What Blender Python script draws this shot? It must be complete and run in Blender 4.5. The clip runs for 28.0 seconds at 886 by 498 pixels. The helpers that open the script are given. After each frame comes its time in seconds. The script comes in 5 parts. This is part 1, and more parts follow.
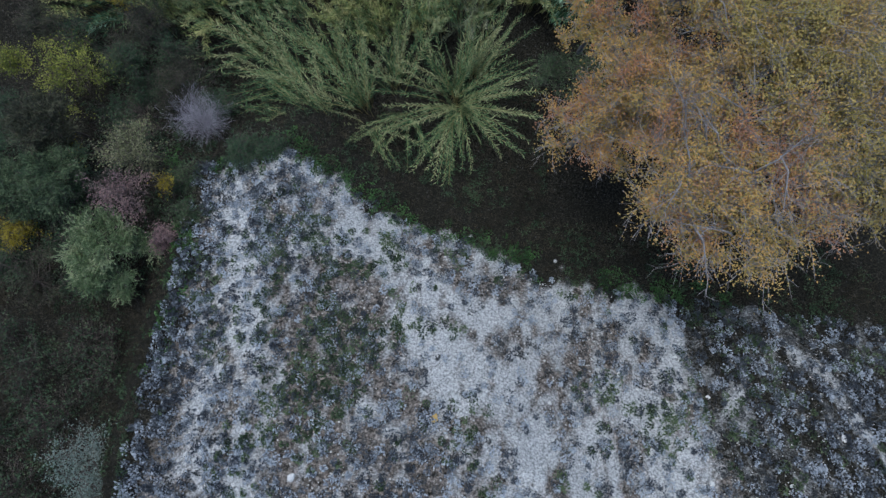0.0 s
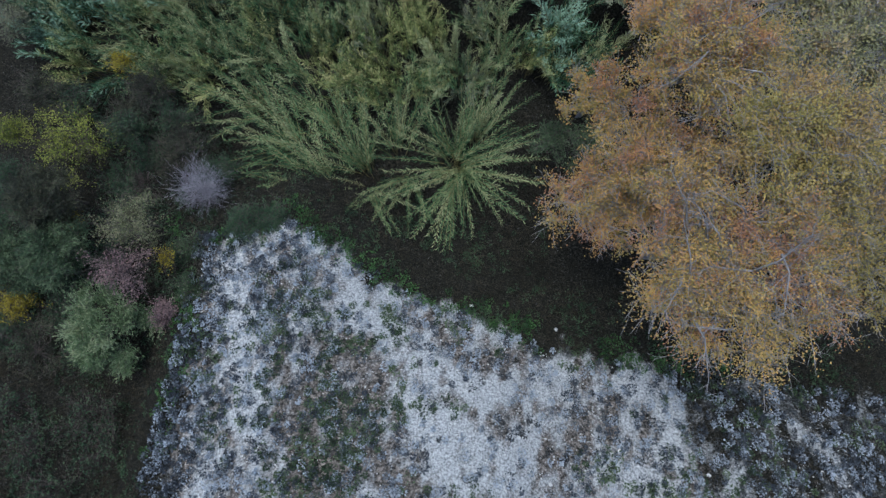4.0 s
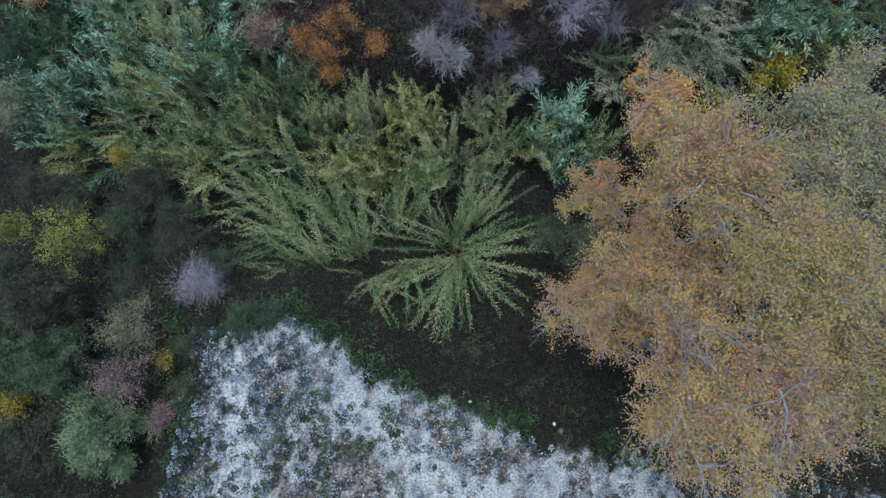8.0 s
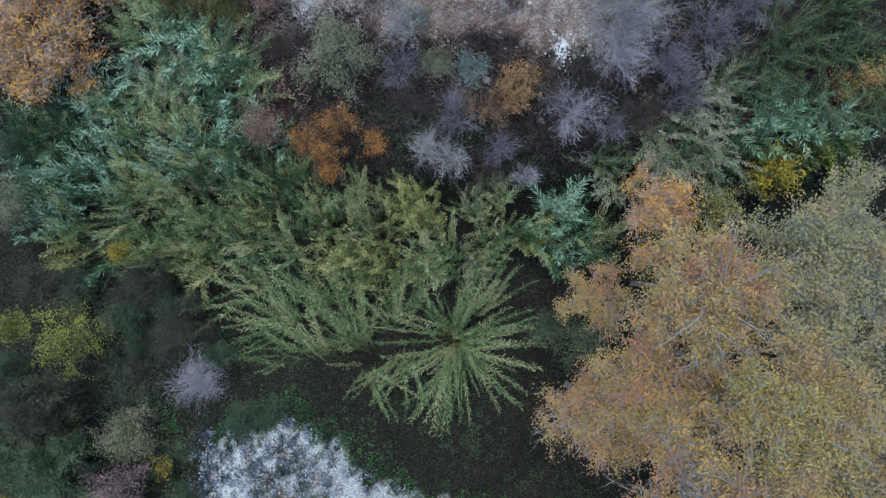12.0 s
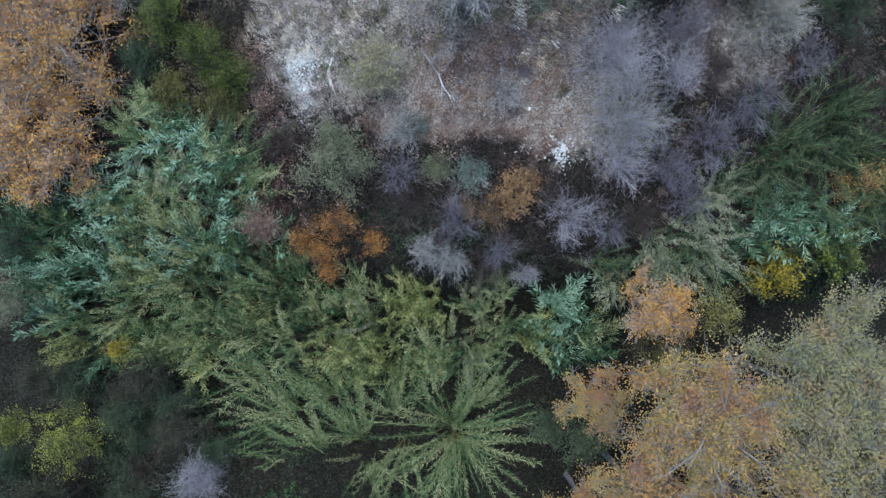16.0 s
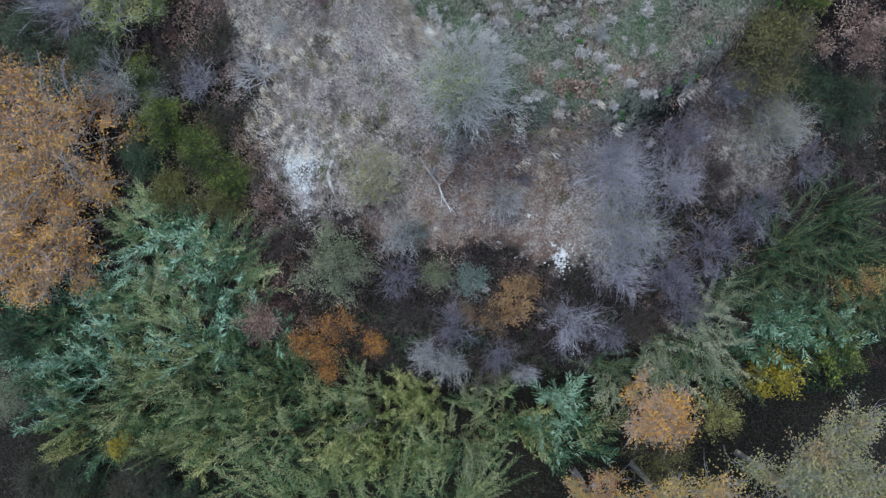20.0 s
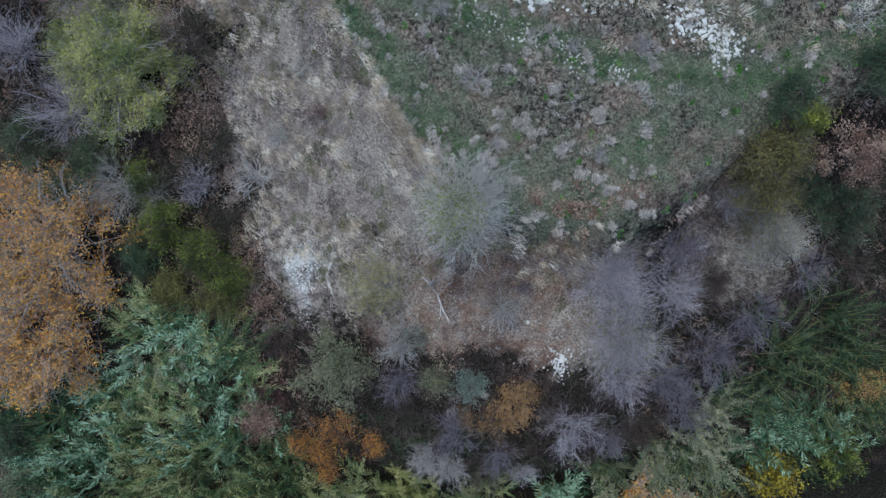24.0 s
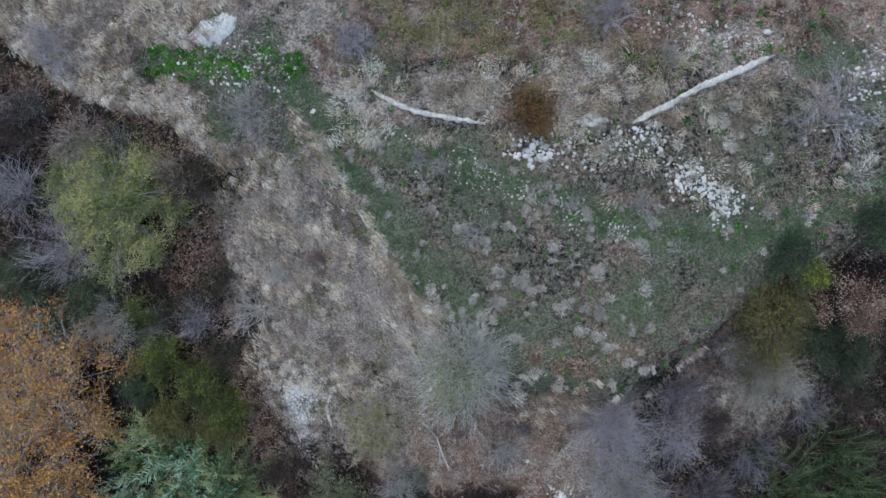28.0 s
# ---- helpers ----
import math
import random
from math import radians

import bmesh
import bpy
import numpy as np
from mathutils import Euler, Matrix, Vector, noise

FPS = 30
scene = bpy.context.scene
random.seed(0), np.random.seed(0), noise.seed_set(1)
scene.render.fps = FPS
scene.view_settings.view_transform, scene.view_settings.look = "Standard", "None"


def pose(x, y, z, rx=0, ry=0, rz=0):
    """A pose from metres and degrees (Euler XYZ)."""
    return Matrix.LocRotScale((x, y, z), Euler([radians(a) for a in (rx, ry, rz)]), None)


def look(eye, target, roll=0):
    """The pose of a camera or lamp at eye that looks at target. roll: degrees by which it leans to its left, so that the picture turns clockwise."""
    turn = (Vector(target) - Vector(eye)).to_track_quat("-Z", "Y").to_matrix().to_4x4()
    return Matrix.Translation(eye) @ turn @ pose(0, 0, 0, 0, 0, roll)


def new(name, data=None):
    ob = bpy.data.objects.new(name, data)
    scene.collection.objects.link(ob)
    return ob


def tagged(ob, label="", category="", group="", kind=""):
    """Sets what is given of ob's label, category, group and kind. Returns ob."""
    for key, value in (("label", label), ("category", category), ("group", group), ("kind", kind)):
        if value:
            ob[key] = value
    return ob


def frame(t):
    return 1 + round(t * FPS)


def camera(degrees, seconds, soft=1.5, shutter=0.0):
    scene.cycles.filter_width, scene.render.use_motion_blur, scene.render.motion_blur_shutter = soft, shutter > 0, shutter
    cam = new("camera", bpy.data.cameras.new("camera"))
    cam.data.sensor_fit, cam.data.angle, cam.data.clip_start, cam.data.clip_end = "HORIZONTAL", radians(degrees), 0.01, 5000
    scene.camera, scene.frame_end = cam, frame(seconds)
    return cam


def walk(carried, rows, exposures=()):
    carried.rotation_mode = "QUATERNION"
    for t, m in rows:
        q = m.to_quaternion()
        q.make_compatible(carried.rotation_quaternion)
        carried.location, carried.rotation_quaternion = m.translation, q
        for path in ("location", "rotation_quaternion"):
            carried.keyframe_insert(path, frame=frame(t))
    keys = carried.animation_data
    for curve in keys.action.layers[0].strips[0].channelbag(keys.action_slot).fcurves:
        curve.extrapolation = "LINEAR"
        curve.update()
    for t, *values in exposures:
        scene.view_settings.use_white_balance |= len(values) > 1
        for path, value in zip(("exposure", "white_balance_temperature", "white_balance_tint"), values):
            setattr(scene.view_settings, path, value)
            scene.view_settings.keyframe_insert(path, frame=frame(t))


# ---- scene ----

# ======== camera: a drone looking straight down, gliding north ========
cam = camera(70, 28.0, soft=1.5)
ROWS = [
    (0.0, 0.00, 0.00), (0.5, 0.20, 0.00), (1.0, 0.46, -0.01), (1.5, 0.77, -0.02), (2.0, 1.11, -0.03), (2.5, 1.48, -0.03),
    (3.0, 1.88, -0.03), (3.5, 2.30, -0.03), (4.5, 3.20, -0.03), (5.5, 4.12, -0.02), (7.0, 5.56, 0.01), (8.0, 6.53, 0.03), (9.0, 7.51, 0.05),
    (10.0, 8.49, 0.06), (11.0, 9.47, 0.07), (12.0, 10.44, 0.07), (13.5, 11.91, 0.08), (15.0, 13.40, 0.08), (16.0, 14.38, 0.09),
    (17.0, 15.37, 0.10), (18.0, 16.36, 0.10), (19.0, 17.36, 0.10), (20.0, 18.35, 0.10), (21.0, 19.34, 0.12), (22.5, 20.81, 0.13),
    (23.5, 21.80, 0.13), (24.0, 22.32, 0.14), (24.5, 22.88, 0.14), (25.0, 23.46, 0.14), (25.5, 24.07, 0.15), (26.0, 24.70, 0.15),
    (26.5, 25.36, 0.15), (27.0, 26.05, 0.15), (27.5, 26.76, 0.16), (28.0, 27.49, 0.16),
]
walk(cam, [(t, pose(x, y, 24.0)) for t, y, x in ROWS],
     exposures=[(0.0, -0.08, 5450, 6), (8.0, 0.26, 5250, 4), (17.0, 0.4, 5250, 3), (20.0, 0.28, 5300, 3), (24.0, 0.02, 5400, 3), (28.0, -0.11, 5500, 4)])

# ======== light: overcast late afternoon ========
world = bpy.data.worlds.new("overcast_sky")
scene.world = world
world.use_nodes = True
wn = world.node_tree
sky = wn.nodes.new("ShaderNodeTexSky")
sky.sky_type, sky.sun_disc = "NISHITA", False
sky.sun_elevation, sky.sun_rotation = radians(68), radians(-26)
sky.air_density, sky.dust_density = 1.0, 4.0
wn.nodes["Background"].inputs["Strength"].default_value = 0.13
wn.links.new(sky.outputs["Color"], wn.nodes["Background"].inputs["Color"])
sun_data = bpy.data.lights.new("sun", "SUN")
sun_data.energy, sun_data.angle, sun_data.color = 1.1, radians(40), (1.0, 0.96, 0.9)
sun = new("sun", sun_data)
sun.matrix_world = look((-6, 20, 40), (0, 8, 0))

# ======== materials ========
def mat_base(name, rough=0.8, spec=0.15):
    m = bpy.data.materials.new(name)
    m.use_nodes = True
    b = m.node_tree.nodes["Principled BSDF"]
    b.inputs["Roughness"].default_value = rough
    b.inputs["Specular IOR Level"].default_value = spec
    return m, m.node_tree, b


def ramp(nt, fac, stops):
    r = nt.nodes.new("ShaderNodeValToRGB")
    els = r.color_ramp.elements
    while len(els) < len(stops):
        els.new(0.5)
    for e, (p, c) in zip(els, stops):
        e.position, e.color = p, (*c, 1)
    nt.links.new(fac, r.inputs["Fac"])
    return r.outputs["Color"]


def noise_out(nt, scale, detail=3.0, rough=0.55):
    co = nt.nodes.new("ShaderNodeTexCoord")
    n = nt.nodes.new("ShaderNodeTexNoise")
    n.inputs["Scale"].default_value, n.inputs["Detail"].default_value, n.inputs["Roughness"].default_value = scale, detail, rough
    nt.links.new(co.outputs["Object"], n.inputs["Vector"])
    return n.outputs["Fac"]


def mix(nt, fac, a, b, mode="MIX"):
    m = nt.nodes.new("ShaderNodeMix")
    m.data_type, m.blend_type = "RGBA", mode
    for sock, v in ((m.inputs[0], fac), (m.inputs[6], a), (m.inputs[7], b)):
        if isinstance(v, bpy.types.NodeSocket):
            nt.links.new(v, sock)
        else:
            sock.default_value = v if isinstance(v, float) else (*v, 1)
    return m.outputs[2]


def leafy(name, colours, rough=0.6, patch=0.9, spread=0.35, tone=0.0, each=0.0):
    """Leaf or twig material: each leaf takes its own tone, and patches of the plant drift in colour."""
    m, nt, b = mat_base(name, rough)
    geo = nt.nodes.new("ShaderNodeNewGeometry")
    n = noise_out(nt, patch, 2.0)
    a = nt.nodes.new("ShaderNodeMath")
    a.operation = "MULTIPLY_ADD"
    nt.links.new(geo.outputs["Random Per Island"], a.inputs[0])
    a.inputs[1].default_value = spread
    nt.links.new(n, a.inputs[2])
    c = nt.nodes.new("ShaderNodeMath")
    c.operation = "SUBTRACT"
    nt.links.new(a.outputs[0], c.inputs[0])
    c.inputs[1].default_value = spread / 2
    if tone:
        at = nt.nodes.new("ShaderNodeAttribute")
        at.attribute_name = "tone"
        t2 = nt.nodes.new("ShaderNodeMath")
        t2.operation = "MULTIPLY_ADD"
        nt.links.new(at.outputs["Fac"], t2.inputs[0])
        t2.inputs[1].default_value = tone
        nt.links.new(c.outputs[0], t2.inputs[2])
        c = t2
    if each:
        info = nt.nodes.new("ShaderNodeObjectInfo")
        t3 = nt.nodes.new("ShaderNodeMath")
        t3.operation = "MULTIPLY_ADD"
        nt.links.new(info.outputs["Random"], t3.inputs[0])
        t3.inputs[1].default_value = each
        nt.links.new(c.outputs[0], t3.inputs[2])
        c = nt.nodes.new("ShaderNodeMath")
        c.operation = "SUBTRACT"
        nt.links.new(t3.outputs[0], c.inputs[0])
        c.inputs[1].default_value = each / 2
    k = len(colours)
    col = ramp(nt, c.outputs[0], [(0.3 + 0.4 * i / max(1, k - 1), v) for i, v in enumerate(colours)])
    nt.links.new(col, b.inputs["Base Color"])
    return m


def lin(r, g, b):
    return tuple((v / 255 / 12.92 if v < 10.3 else ((v / 255 + 0.055) / 1.055) ** 2.4) for v in (r, g, b))


M_OCHRE = leafy("ochre_leaves", [lin(172, 128, 98), lin(198, 152, 92), lin(188, 160, 92), lin(160, 148, 88), lin(206, 168, 100)], patch=0.5, spread=0.1, tone=0.42)
M_OLIVE_GOLD = leafy("olive_gold_leaves", [lin(166, 136, 90), lin(176, 150, 88), lin(172, 154, 88), lin(150, 142, 80), lin(190, 168, 100)], patch=0.5, spread=0.1, tone=0.35)
M_PALE_GOLD = leafy("pale_gold_leaves", [lin(126, 130, 100), lin(150, 148, 104), lin(166, 160, 108), lin(154, 144, 106), lin(182, 158, 112)], patch=0.9, spread=0.07, tone=0.3)
M_PINKGOLD = leafy("pinkish_gold_leaves", [lin(172, 126, 94), lin(198, 152, 90), lin(184, 158, 88), lin(158, 148, 84), lin(206, 172, 108)], patch=0.6, spread=0.1, tone=0.42)
M_RUST = leafy("rust_orange_leaves", [lin(164, 116, 68), lin(212, 156, 76), lin(228, 186, 90), lin(202, 146, 74), lin(196, 164, 132)], patch=0.9, spread=0.22, tone=0.45)
M_ORANGE = leafy("bright_orange_leaves", [lin(158, 110, 56), lin(190, 136, 66), lin(204, 156, 82)], tone=0.25, spread=0.15)
M_SOFTORANGE = leafy("soft_orange_leaves", [lin(136, 106, 72), lin(160, 128, 86), lin(178, 148, 106)], tone=0.25, spread=0.15)
M_YELLOW = leafy("yellow_leaves", [lin(120, 110, 34), lin(160, 144, 42), lin(172, 160, 66)], tone=0.3)
M_LIME = leafy("lime_leaves", [lin(94, 104, 48), lin(130, 138, 58), lin(162, 166, 76)], tone=0.5)
M_DULLLIME = leafy("dull_lime_leaves", [lin(58, 72, 34), lin(92, 106, 44), lin(126, 136, 58)], tone=0.5)
M_GREEN = leafy("green_leaves", [lin(56, 70, 50), lin(78, 94, 66), lin(104, 118, 86)], tone=0.4)
M_BRIGHT = leafy("bright_green_herb", [lin(52, 104, 34), lin(78, 132, 44), lin(112, 160, 62)], spread=0.2)
M_DARKGREEN = leafy("dark_green_leaves", [lin(50, 67, 50), lin(70, 91, 65), lin(89, 104, 75)])
M_OLIVE = leafy("olive_leaves", [lin(84, 84, 46), lin(108, 106, 56), lin(120, 118, 66)], tone=0.3)
M_ROUNDOLIVE = leafy("olive_brown_leaves", [lin(84, 82, 48), lin(106, 102, 60), lin(128, 120, 78)], tone=0.3, spread=0.2)
M_GREYGREEN = leafy("grey_green_leaves", [lin(104, 112, 84), lin(130, 134, 104), lin(140, 138, 112)])
M_SAGE = leafy("sage_leaves", [lin(110, 122, 112), lin(124, 140, 130), lin(134, 142, 132)])
M_YGREEN = leafy("yellow_green_leaves", [lin(108, 121, 70), lin(143, 152, 88), lin(183, 180, 112)], tone=0.6, spread=0.2)
M_PINK = leafy("dusky_pink_leaves", [lin(118, 98, 98), lin(142, 118, 116), lin(150, 128, 120)])
M_REDBROWN = leafy("red_brown_leaves", [lin(119, 95, 82), lin(153, 127, 112), lin(179, 158, 140)], tone=0.4)
M_REED = leafy("reed_leaves", [lin(56, 84, 52), lin(96, 124, 82), lin(132, 150, 100), lin(166, 170, 122)], patch=0.3, spread=0.3, tone=0.5, each=0.3)
M_REED_GOLD = leafy("yellowing_reed_leaves", [lin(83, 98, 56), lin(128, 141, 81), lin(165, 171, 105), lin(193, 188, 126)], patch=0.5, spread=0.3, tone=0.5, each=0.2)
M_REED_BLUE = leafy("blue_green_reed_leaves", [lin(46, 72, 48), lin(90, 120, 86), lin(154, 182, 154)], patch=0.5, spread=0.35, tone=0.6, each=0.2)
M_REED_DRY = leafy("dry_reed_leaves", [lin(99, 110, 86), lin(131, 138, 110), lin(160, 160, 134)], patch=0.5, spread=0.25, tone=0.5)
M_PLUME = leafy("feathery_green_leaves", [lin(86, 104, 70), lin(116, 132, 92), lin(148, 158, 118)], patch=0.6, spread=0.3, tone=0.5)
M_CANE = leafy("cane_stems", [lin(128, 122, 76), lin(150, 140, 92)], rough=0.5)
M_TWIG = leafy("grey_twigs", [lin(162, 158, 153), lin(192, 188, 184), lin(214, 210, 205)], patch=0.8)
M_LILAC = leafy("lilac_grey_twigs", [lin(157, 152, 159), lin(189, 183, 189), lin(216, 210, 212)], patch=0.8)
M_PALETWIG = leafy("pale_fine_twigs", [lin(182, 180, 172), lin(204, 202, 194), lin(222, 220, 212)], patch=0.8)
M_DARKLILAC = leafy("dark_lilac_twigs", [lin(110, 105, 114), lin(139, 134, 143), lin(168, 164, 172)], patch=0.8)
M_DARKTWIG = leafy("dark_brown_twigs", [lin(72, 64, 60), lin(98, 88, 82), lin(118, 108, 100)], patch=0.8)
M_CRIMSON = leafy("dark_crimson_twigs", [lin(70, 50, 52), lin(94, 68, 70), lin(112, 86, 86)], patch=0.8)
M_PALEWOOD = leafy("pale_bleached_wood", [lin(188, 184, 180), lin(206, 202, 198)], rough=0.7)
M_BARK = leafy("grey_bark", [lin(140, 136, 134), lin(172, 168, 166)], patch=3.0)

M_STRAW = leafy("dry_straw_grass", [lin(127, 116, 108), lin(154, 143, 133), lin(177, 166, 156), lin(202, 192, 180)], patch=0.5, spread=0.25, tone=0.5)
M_GREYGRASS = leafy("grey_dry_grass", [lin(128, 123, 109), lin(153, 148, 132), lin(180, 176, 157)], patch=0.8, spread=0.3)
M_DARKLITTER = leafy("dark_purple_brown_brush", [lin(56, 48, 48), lin(79, 67, 67), lin(105, 90, 85)], patch=0.7, spread=0.4)
M_BRUSH = leafy("dead_brush", [lin(42, 40, 32), lin(60, 56, 44), lin(84, 78, 62)], patch=0.5, spread=0.4)
M_GRASS = leafy("green_grass", [lin(86, 94, 76), lin(112, 120, 99), lin(142, 148, 126)], patch=0.4, tone=0.4)
M_LANE = leafy("fresh_lane_grass", [lin(74, 102, 66), lin(94, 126, 82), lin(120, 148, 102)], patch=0.5, spread=0.25, tone=0.3)
M_HEATH = leafy("grey_heath_tufts", [lin(72, 77, 84), lin(108, 114, 121), lin(142, 149, 156), lin(178, 185, 192)], patch=0.9, spread=0.3, tone=0.7)
M_DARKHEATH = leafy("dark_heath", [lin(46, 48, 48), lin(66, 68, 70), lin(90, 92, 92)], patch=0.5, spread=0.4, tone=0.4)
M_TUSSOCK = leafy("pale_tussock_grass", [lin(173, 166, 158), lin(201, 194, 186), lin(225, 219, 211)], patch=0.8, spread=0.3)
M_TANGRASS = leafy("tan_dry_grass", [lin(140, 127, 110), lin(191, 176, 152), lin(221, 205, 181), lin(228, 225, 213)], patch=0.5, spread=0.3, tone=0.55)
M_REED_DARK = leafy("dark_green_reed_leaves", [lin(31, 48, 31), lin(53, 74, 48), lin(88, 105, 74)], patch=0.3, spread=0.2, tone=0.5, each=0.25)
M_DARKOLIVE = leafy("dark_olive_leaves", [lin(46, 50, 39), lin(64, 67, 52), lin(85, 86, 66)], tone=0.4)
M_GGREEN = leafy("dull_olive_grey_leaves", [lin(95, 99, 70), lin(123, 125, 90), lin(147, 145, 112)], tone=0.4)
M_YOLIVE = leafy("yellow_olive_leaves", [lin(126, 124, 70), lin(154, 150, 82), lin(166, 166, 98)], tone=0.5)

def stone_material(name, dark, light):
    m, nt, b = mat_base(name, 0.85, 0.2)
    oi = nt.nodes.new("ShaderNodeObjectInfo")
    c = ramp(nt, noise_out(nt, 9.0, 5.0), [(0.3, dark), (0.62, light)])
    c2 = mix(nt, oi.outputs["Random"], c, mix(nt, 0.35, c, (0.45, 0.42, 0.36)))
    nt.links.new(c2, b.inputs["Base Color"])
    bump = nt.nodes.new("ShaderNodeBump")
    bump.inputs["Strength"].default_value = 0.5
    nt.links.new(noise_out(nt, 22.0, 4.0), bump.inputs["Height"])
    nt.links.new(bump.outputs["Normal"], b.inputs["Normal"])
    return m


M_STONE = stone_material("white_limestone", (0.62, 0.62, 0.59), (0.84, 0.84, 0.81))
M_CHALK = stone_material("chalk_bank", (0.52, 0.51, 0.48), (0.8, 0.79, 0.75))
M_EARTH = stone_material("pale_bare_earth", (0.3, 0.28, 0.25), (0.54, 0.51, 0.46))
M_BANK = leafy("grey_brown_litter", [lin(107, 98, 95), lin(144, 133, 131), lin(183, 171, 168)], tone=0.5)
M_HERB = leafy("fresh_green_herbs", [lin(52, 80, 44), lin(72, 104, 56), lin(94, 124, 74)], tone=0.4)
M_BROWN = leafy("brown_leaves", [lin(94, 70, 49), lin(127, 99, 65), lin(151, 125, 81)])
M_HERB_YELLOW = leafy("dull_yellow_herbs", [lin(132, 126, 88), lin(156, 148, 104), lin(178, 170, 124)], tone=0.3)
M_CARD = leafy("yellowish_board", [lin(190, 160, 96), lin(206, 178, 110)])

# ======== terrain ========
def smooth(a, b, v):
    u = np.clip((v - a) / (b - a), 0, 1)
    return u * u * (3 - 2 * u)


_rs = np.random.RandomState(5)
_TAB = _rs.rand(256, 256)


def vnoise(x, y, s):
    """Smooth value noise of cell size s, 0 to 1."""
    u, v = np.asarray(x) / s + 57.3, np.asarray(y) / s + 31.7
    i, j = np.floor(u).astype(int), np.floor(v).astype(int)
    f, g = u - i, v - j
    f, g = f * f * (3 - 2 * f), g * g * (3 - 2 * g)
    t = lambda p, q: _TAB[p % 256, q % 256]
    return (t(i, j) * (1 - f) + t(i + 1, j) * f) * (1 - g) + (t(i, j + 1) * (1 - f) + t(i + 1, j + 1) * f) * g


def fbm(x, y, s):
    return 0.5 * vnoise(x, y, s) + 0.3 * vnoise(x, y, s / 2.1) + 0.2 * vnoise(x, y, s / 4.3)


def foot_line(x):
    """y of the foot of the chalk slope."""
    return np.interp(x, [-30, -10, -7.5, -6, -4.4, -1.4, 1, 4.6, 8.5, 16, 30], [3, 3.2, 3.4, 3.9, 2.8, 0.9, 0.2, -1.4, -1.9, -3, -4])


def brink_line(x):
    """y of the brink of the upper terrace."""
    return np.interp(x, [-30, -8, -4.5, -0.5, 2.5, 5.5, 8, 11, 14, 30], [60, 39, 31.8, 25.0, 22.6, 22.0, 23.4, 25.8, 27.3, 30])


def west_edge(y):
    return np.interp(y, [-12, -8, -4, -1, 3.4], [-9.7, -9.6, -9.5, -9.3, -9.4])


def bank_west(y):
    """x of the western edge of the grassy bank."""
    return np.interp(y, [14, 20, 22, 24, 27, 30.9, 32.1, 32.9, 33.6, 40], [-5.7, -7.2, -7.8, -8.4, -8.9, -9.0, -9.7, -11.6, -13.5, -24.0])


def gz(x, y):
    x, y = np.asarray(x, float), np.asarray(y, float)
    d = foot_line(x) - y
    rise = np.interp(x, [-8, -4, -0.3, 2, 7, 13], [0.55, 0.65, 0.81, 0.85, 0.68, 0.9])
    south = np.where(d > 0, np.minimum(rise * d - 0.7, 3.9 + 0.1 * d), np.maximum(-0.7 + 0.85 * d, -3.9))
    south = south - 3.0 * smooth(0.0, 2.8, west_edge(y) - x) * smooth(-2, 3, south)
    dip = np.interp(x, [-12, -9, -7, -5.5, 0, 4], [-2.2, -2.0, -1.8, -1.45, 0.55, 0.3])
    north = -0.7 + 0.16 * (y - 15) + dip + 0.14 * np.clip(y - 22, 0, 10) * smooth(0, -4, x) - 0.2 * np.clip(x - 10, 0, 6)
    north = np.minimum(north, 3.0)
    k = smooth(0, 1, (y - brink_line(x) + np.interp(x, [0, 3], [5.0, 1.4])) / np.interp(x, [0, 3], [5.6, 2.6]))
    north = north * (1 - k) + 3.2 * k
    m = smooth(11.0, 15.0, y + 0.3 * np.clip(-x - 4, 0, 6) * -1.0 + 0.0)
    z = south * (1 - m) + north * m
    near = smooth(60, 30, np.abs(x)) * smooth(60, 30, np.abs(y - 14))
    return z * near + (0.22 * (fbm(x, y, 2.3) - 0.5) + 0.1 * (fbm(x, y, 0.8) - 0.5)) * near


def seg_dist(x, y, pts):
    """Distance to a line of points."""
    best = np.full(np.shape(x), 1e9)
    for (ax, ay), (bx, by) in zip(pts[:-1], pts[1:]):
        dx, dy = bx - ax, by - ay
        t = np.clip(((x - ax) * dx + (y - ay) * dy) / (dx * dx + dy * dy), 0, 1)
        best = np.minimum(best, np.hypot(x - ax - t * dx, y - ay - t * dy))
    return best


def inside(x, y, poly):
    r = np.zeros(np.shape(x), bool)
    for (ax, ay), (bx, by) in zip(poly, poly[1:] + poly[:1]):
        r ^= ((ay > y) != (by > y)) & (x < (bx - ax) * (y - ay) / (by - ay + 1e-12) + ax)
    return r


def spot(x, y, cx, cy, r):
    return smooth(1.4, 0.4, np.hypot(x - cx, y - cy) / r + 1.3 * (fbm(x, y, 0.9) - 0.5))


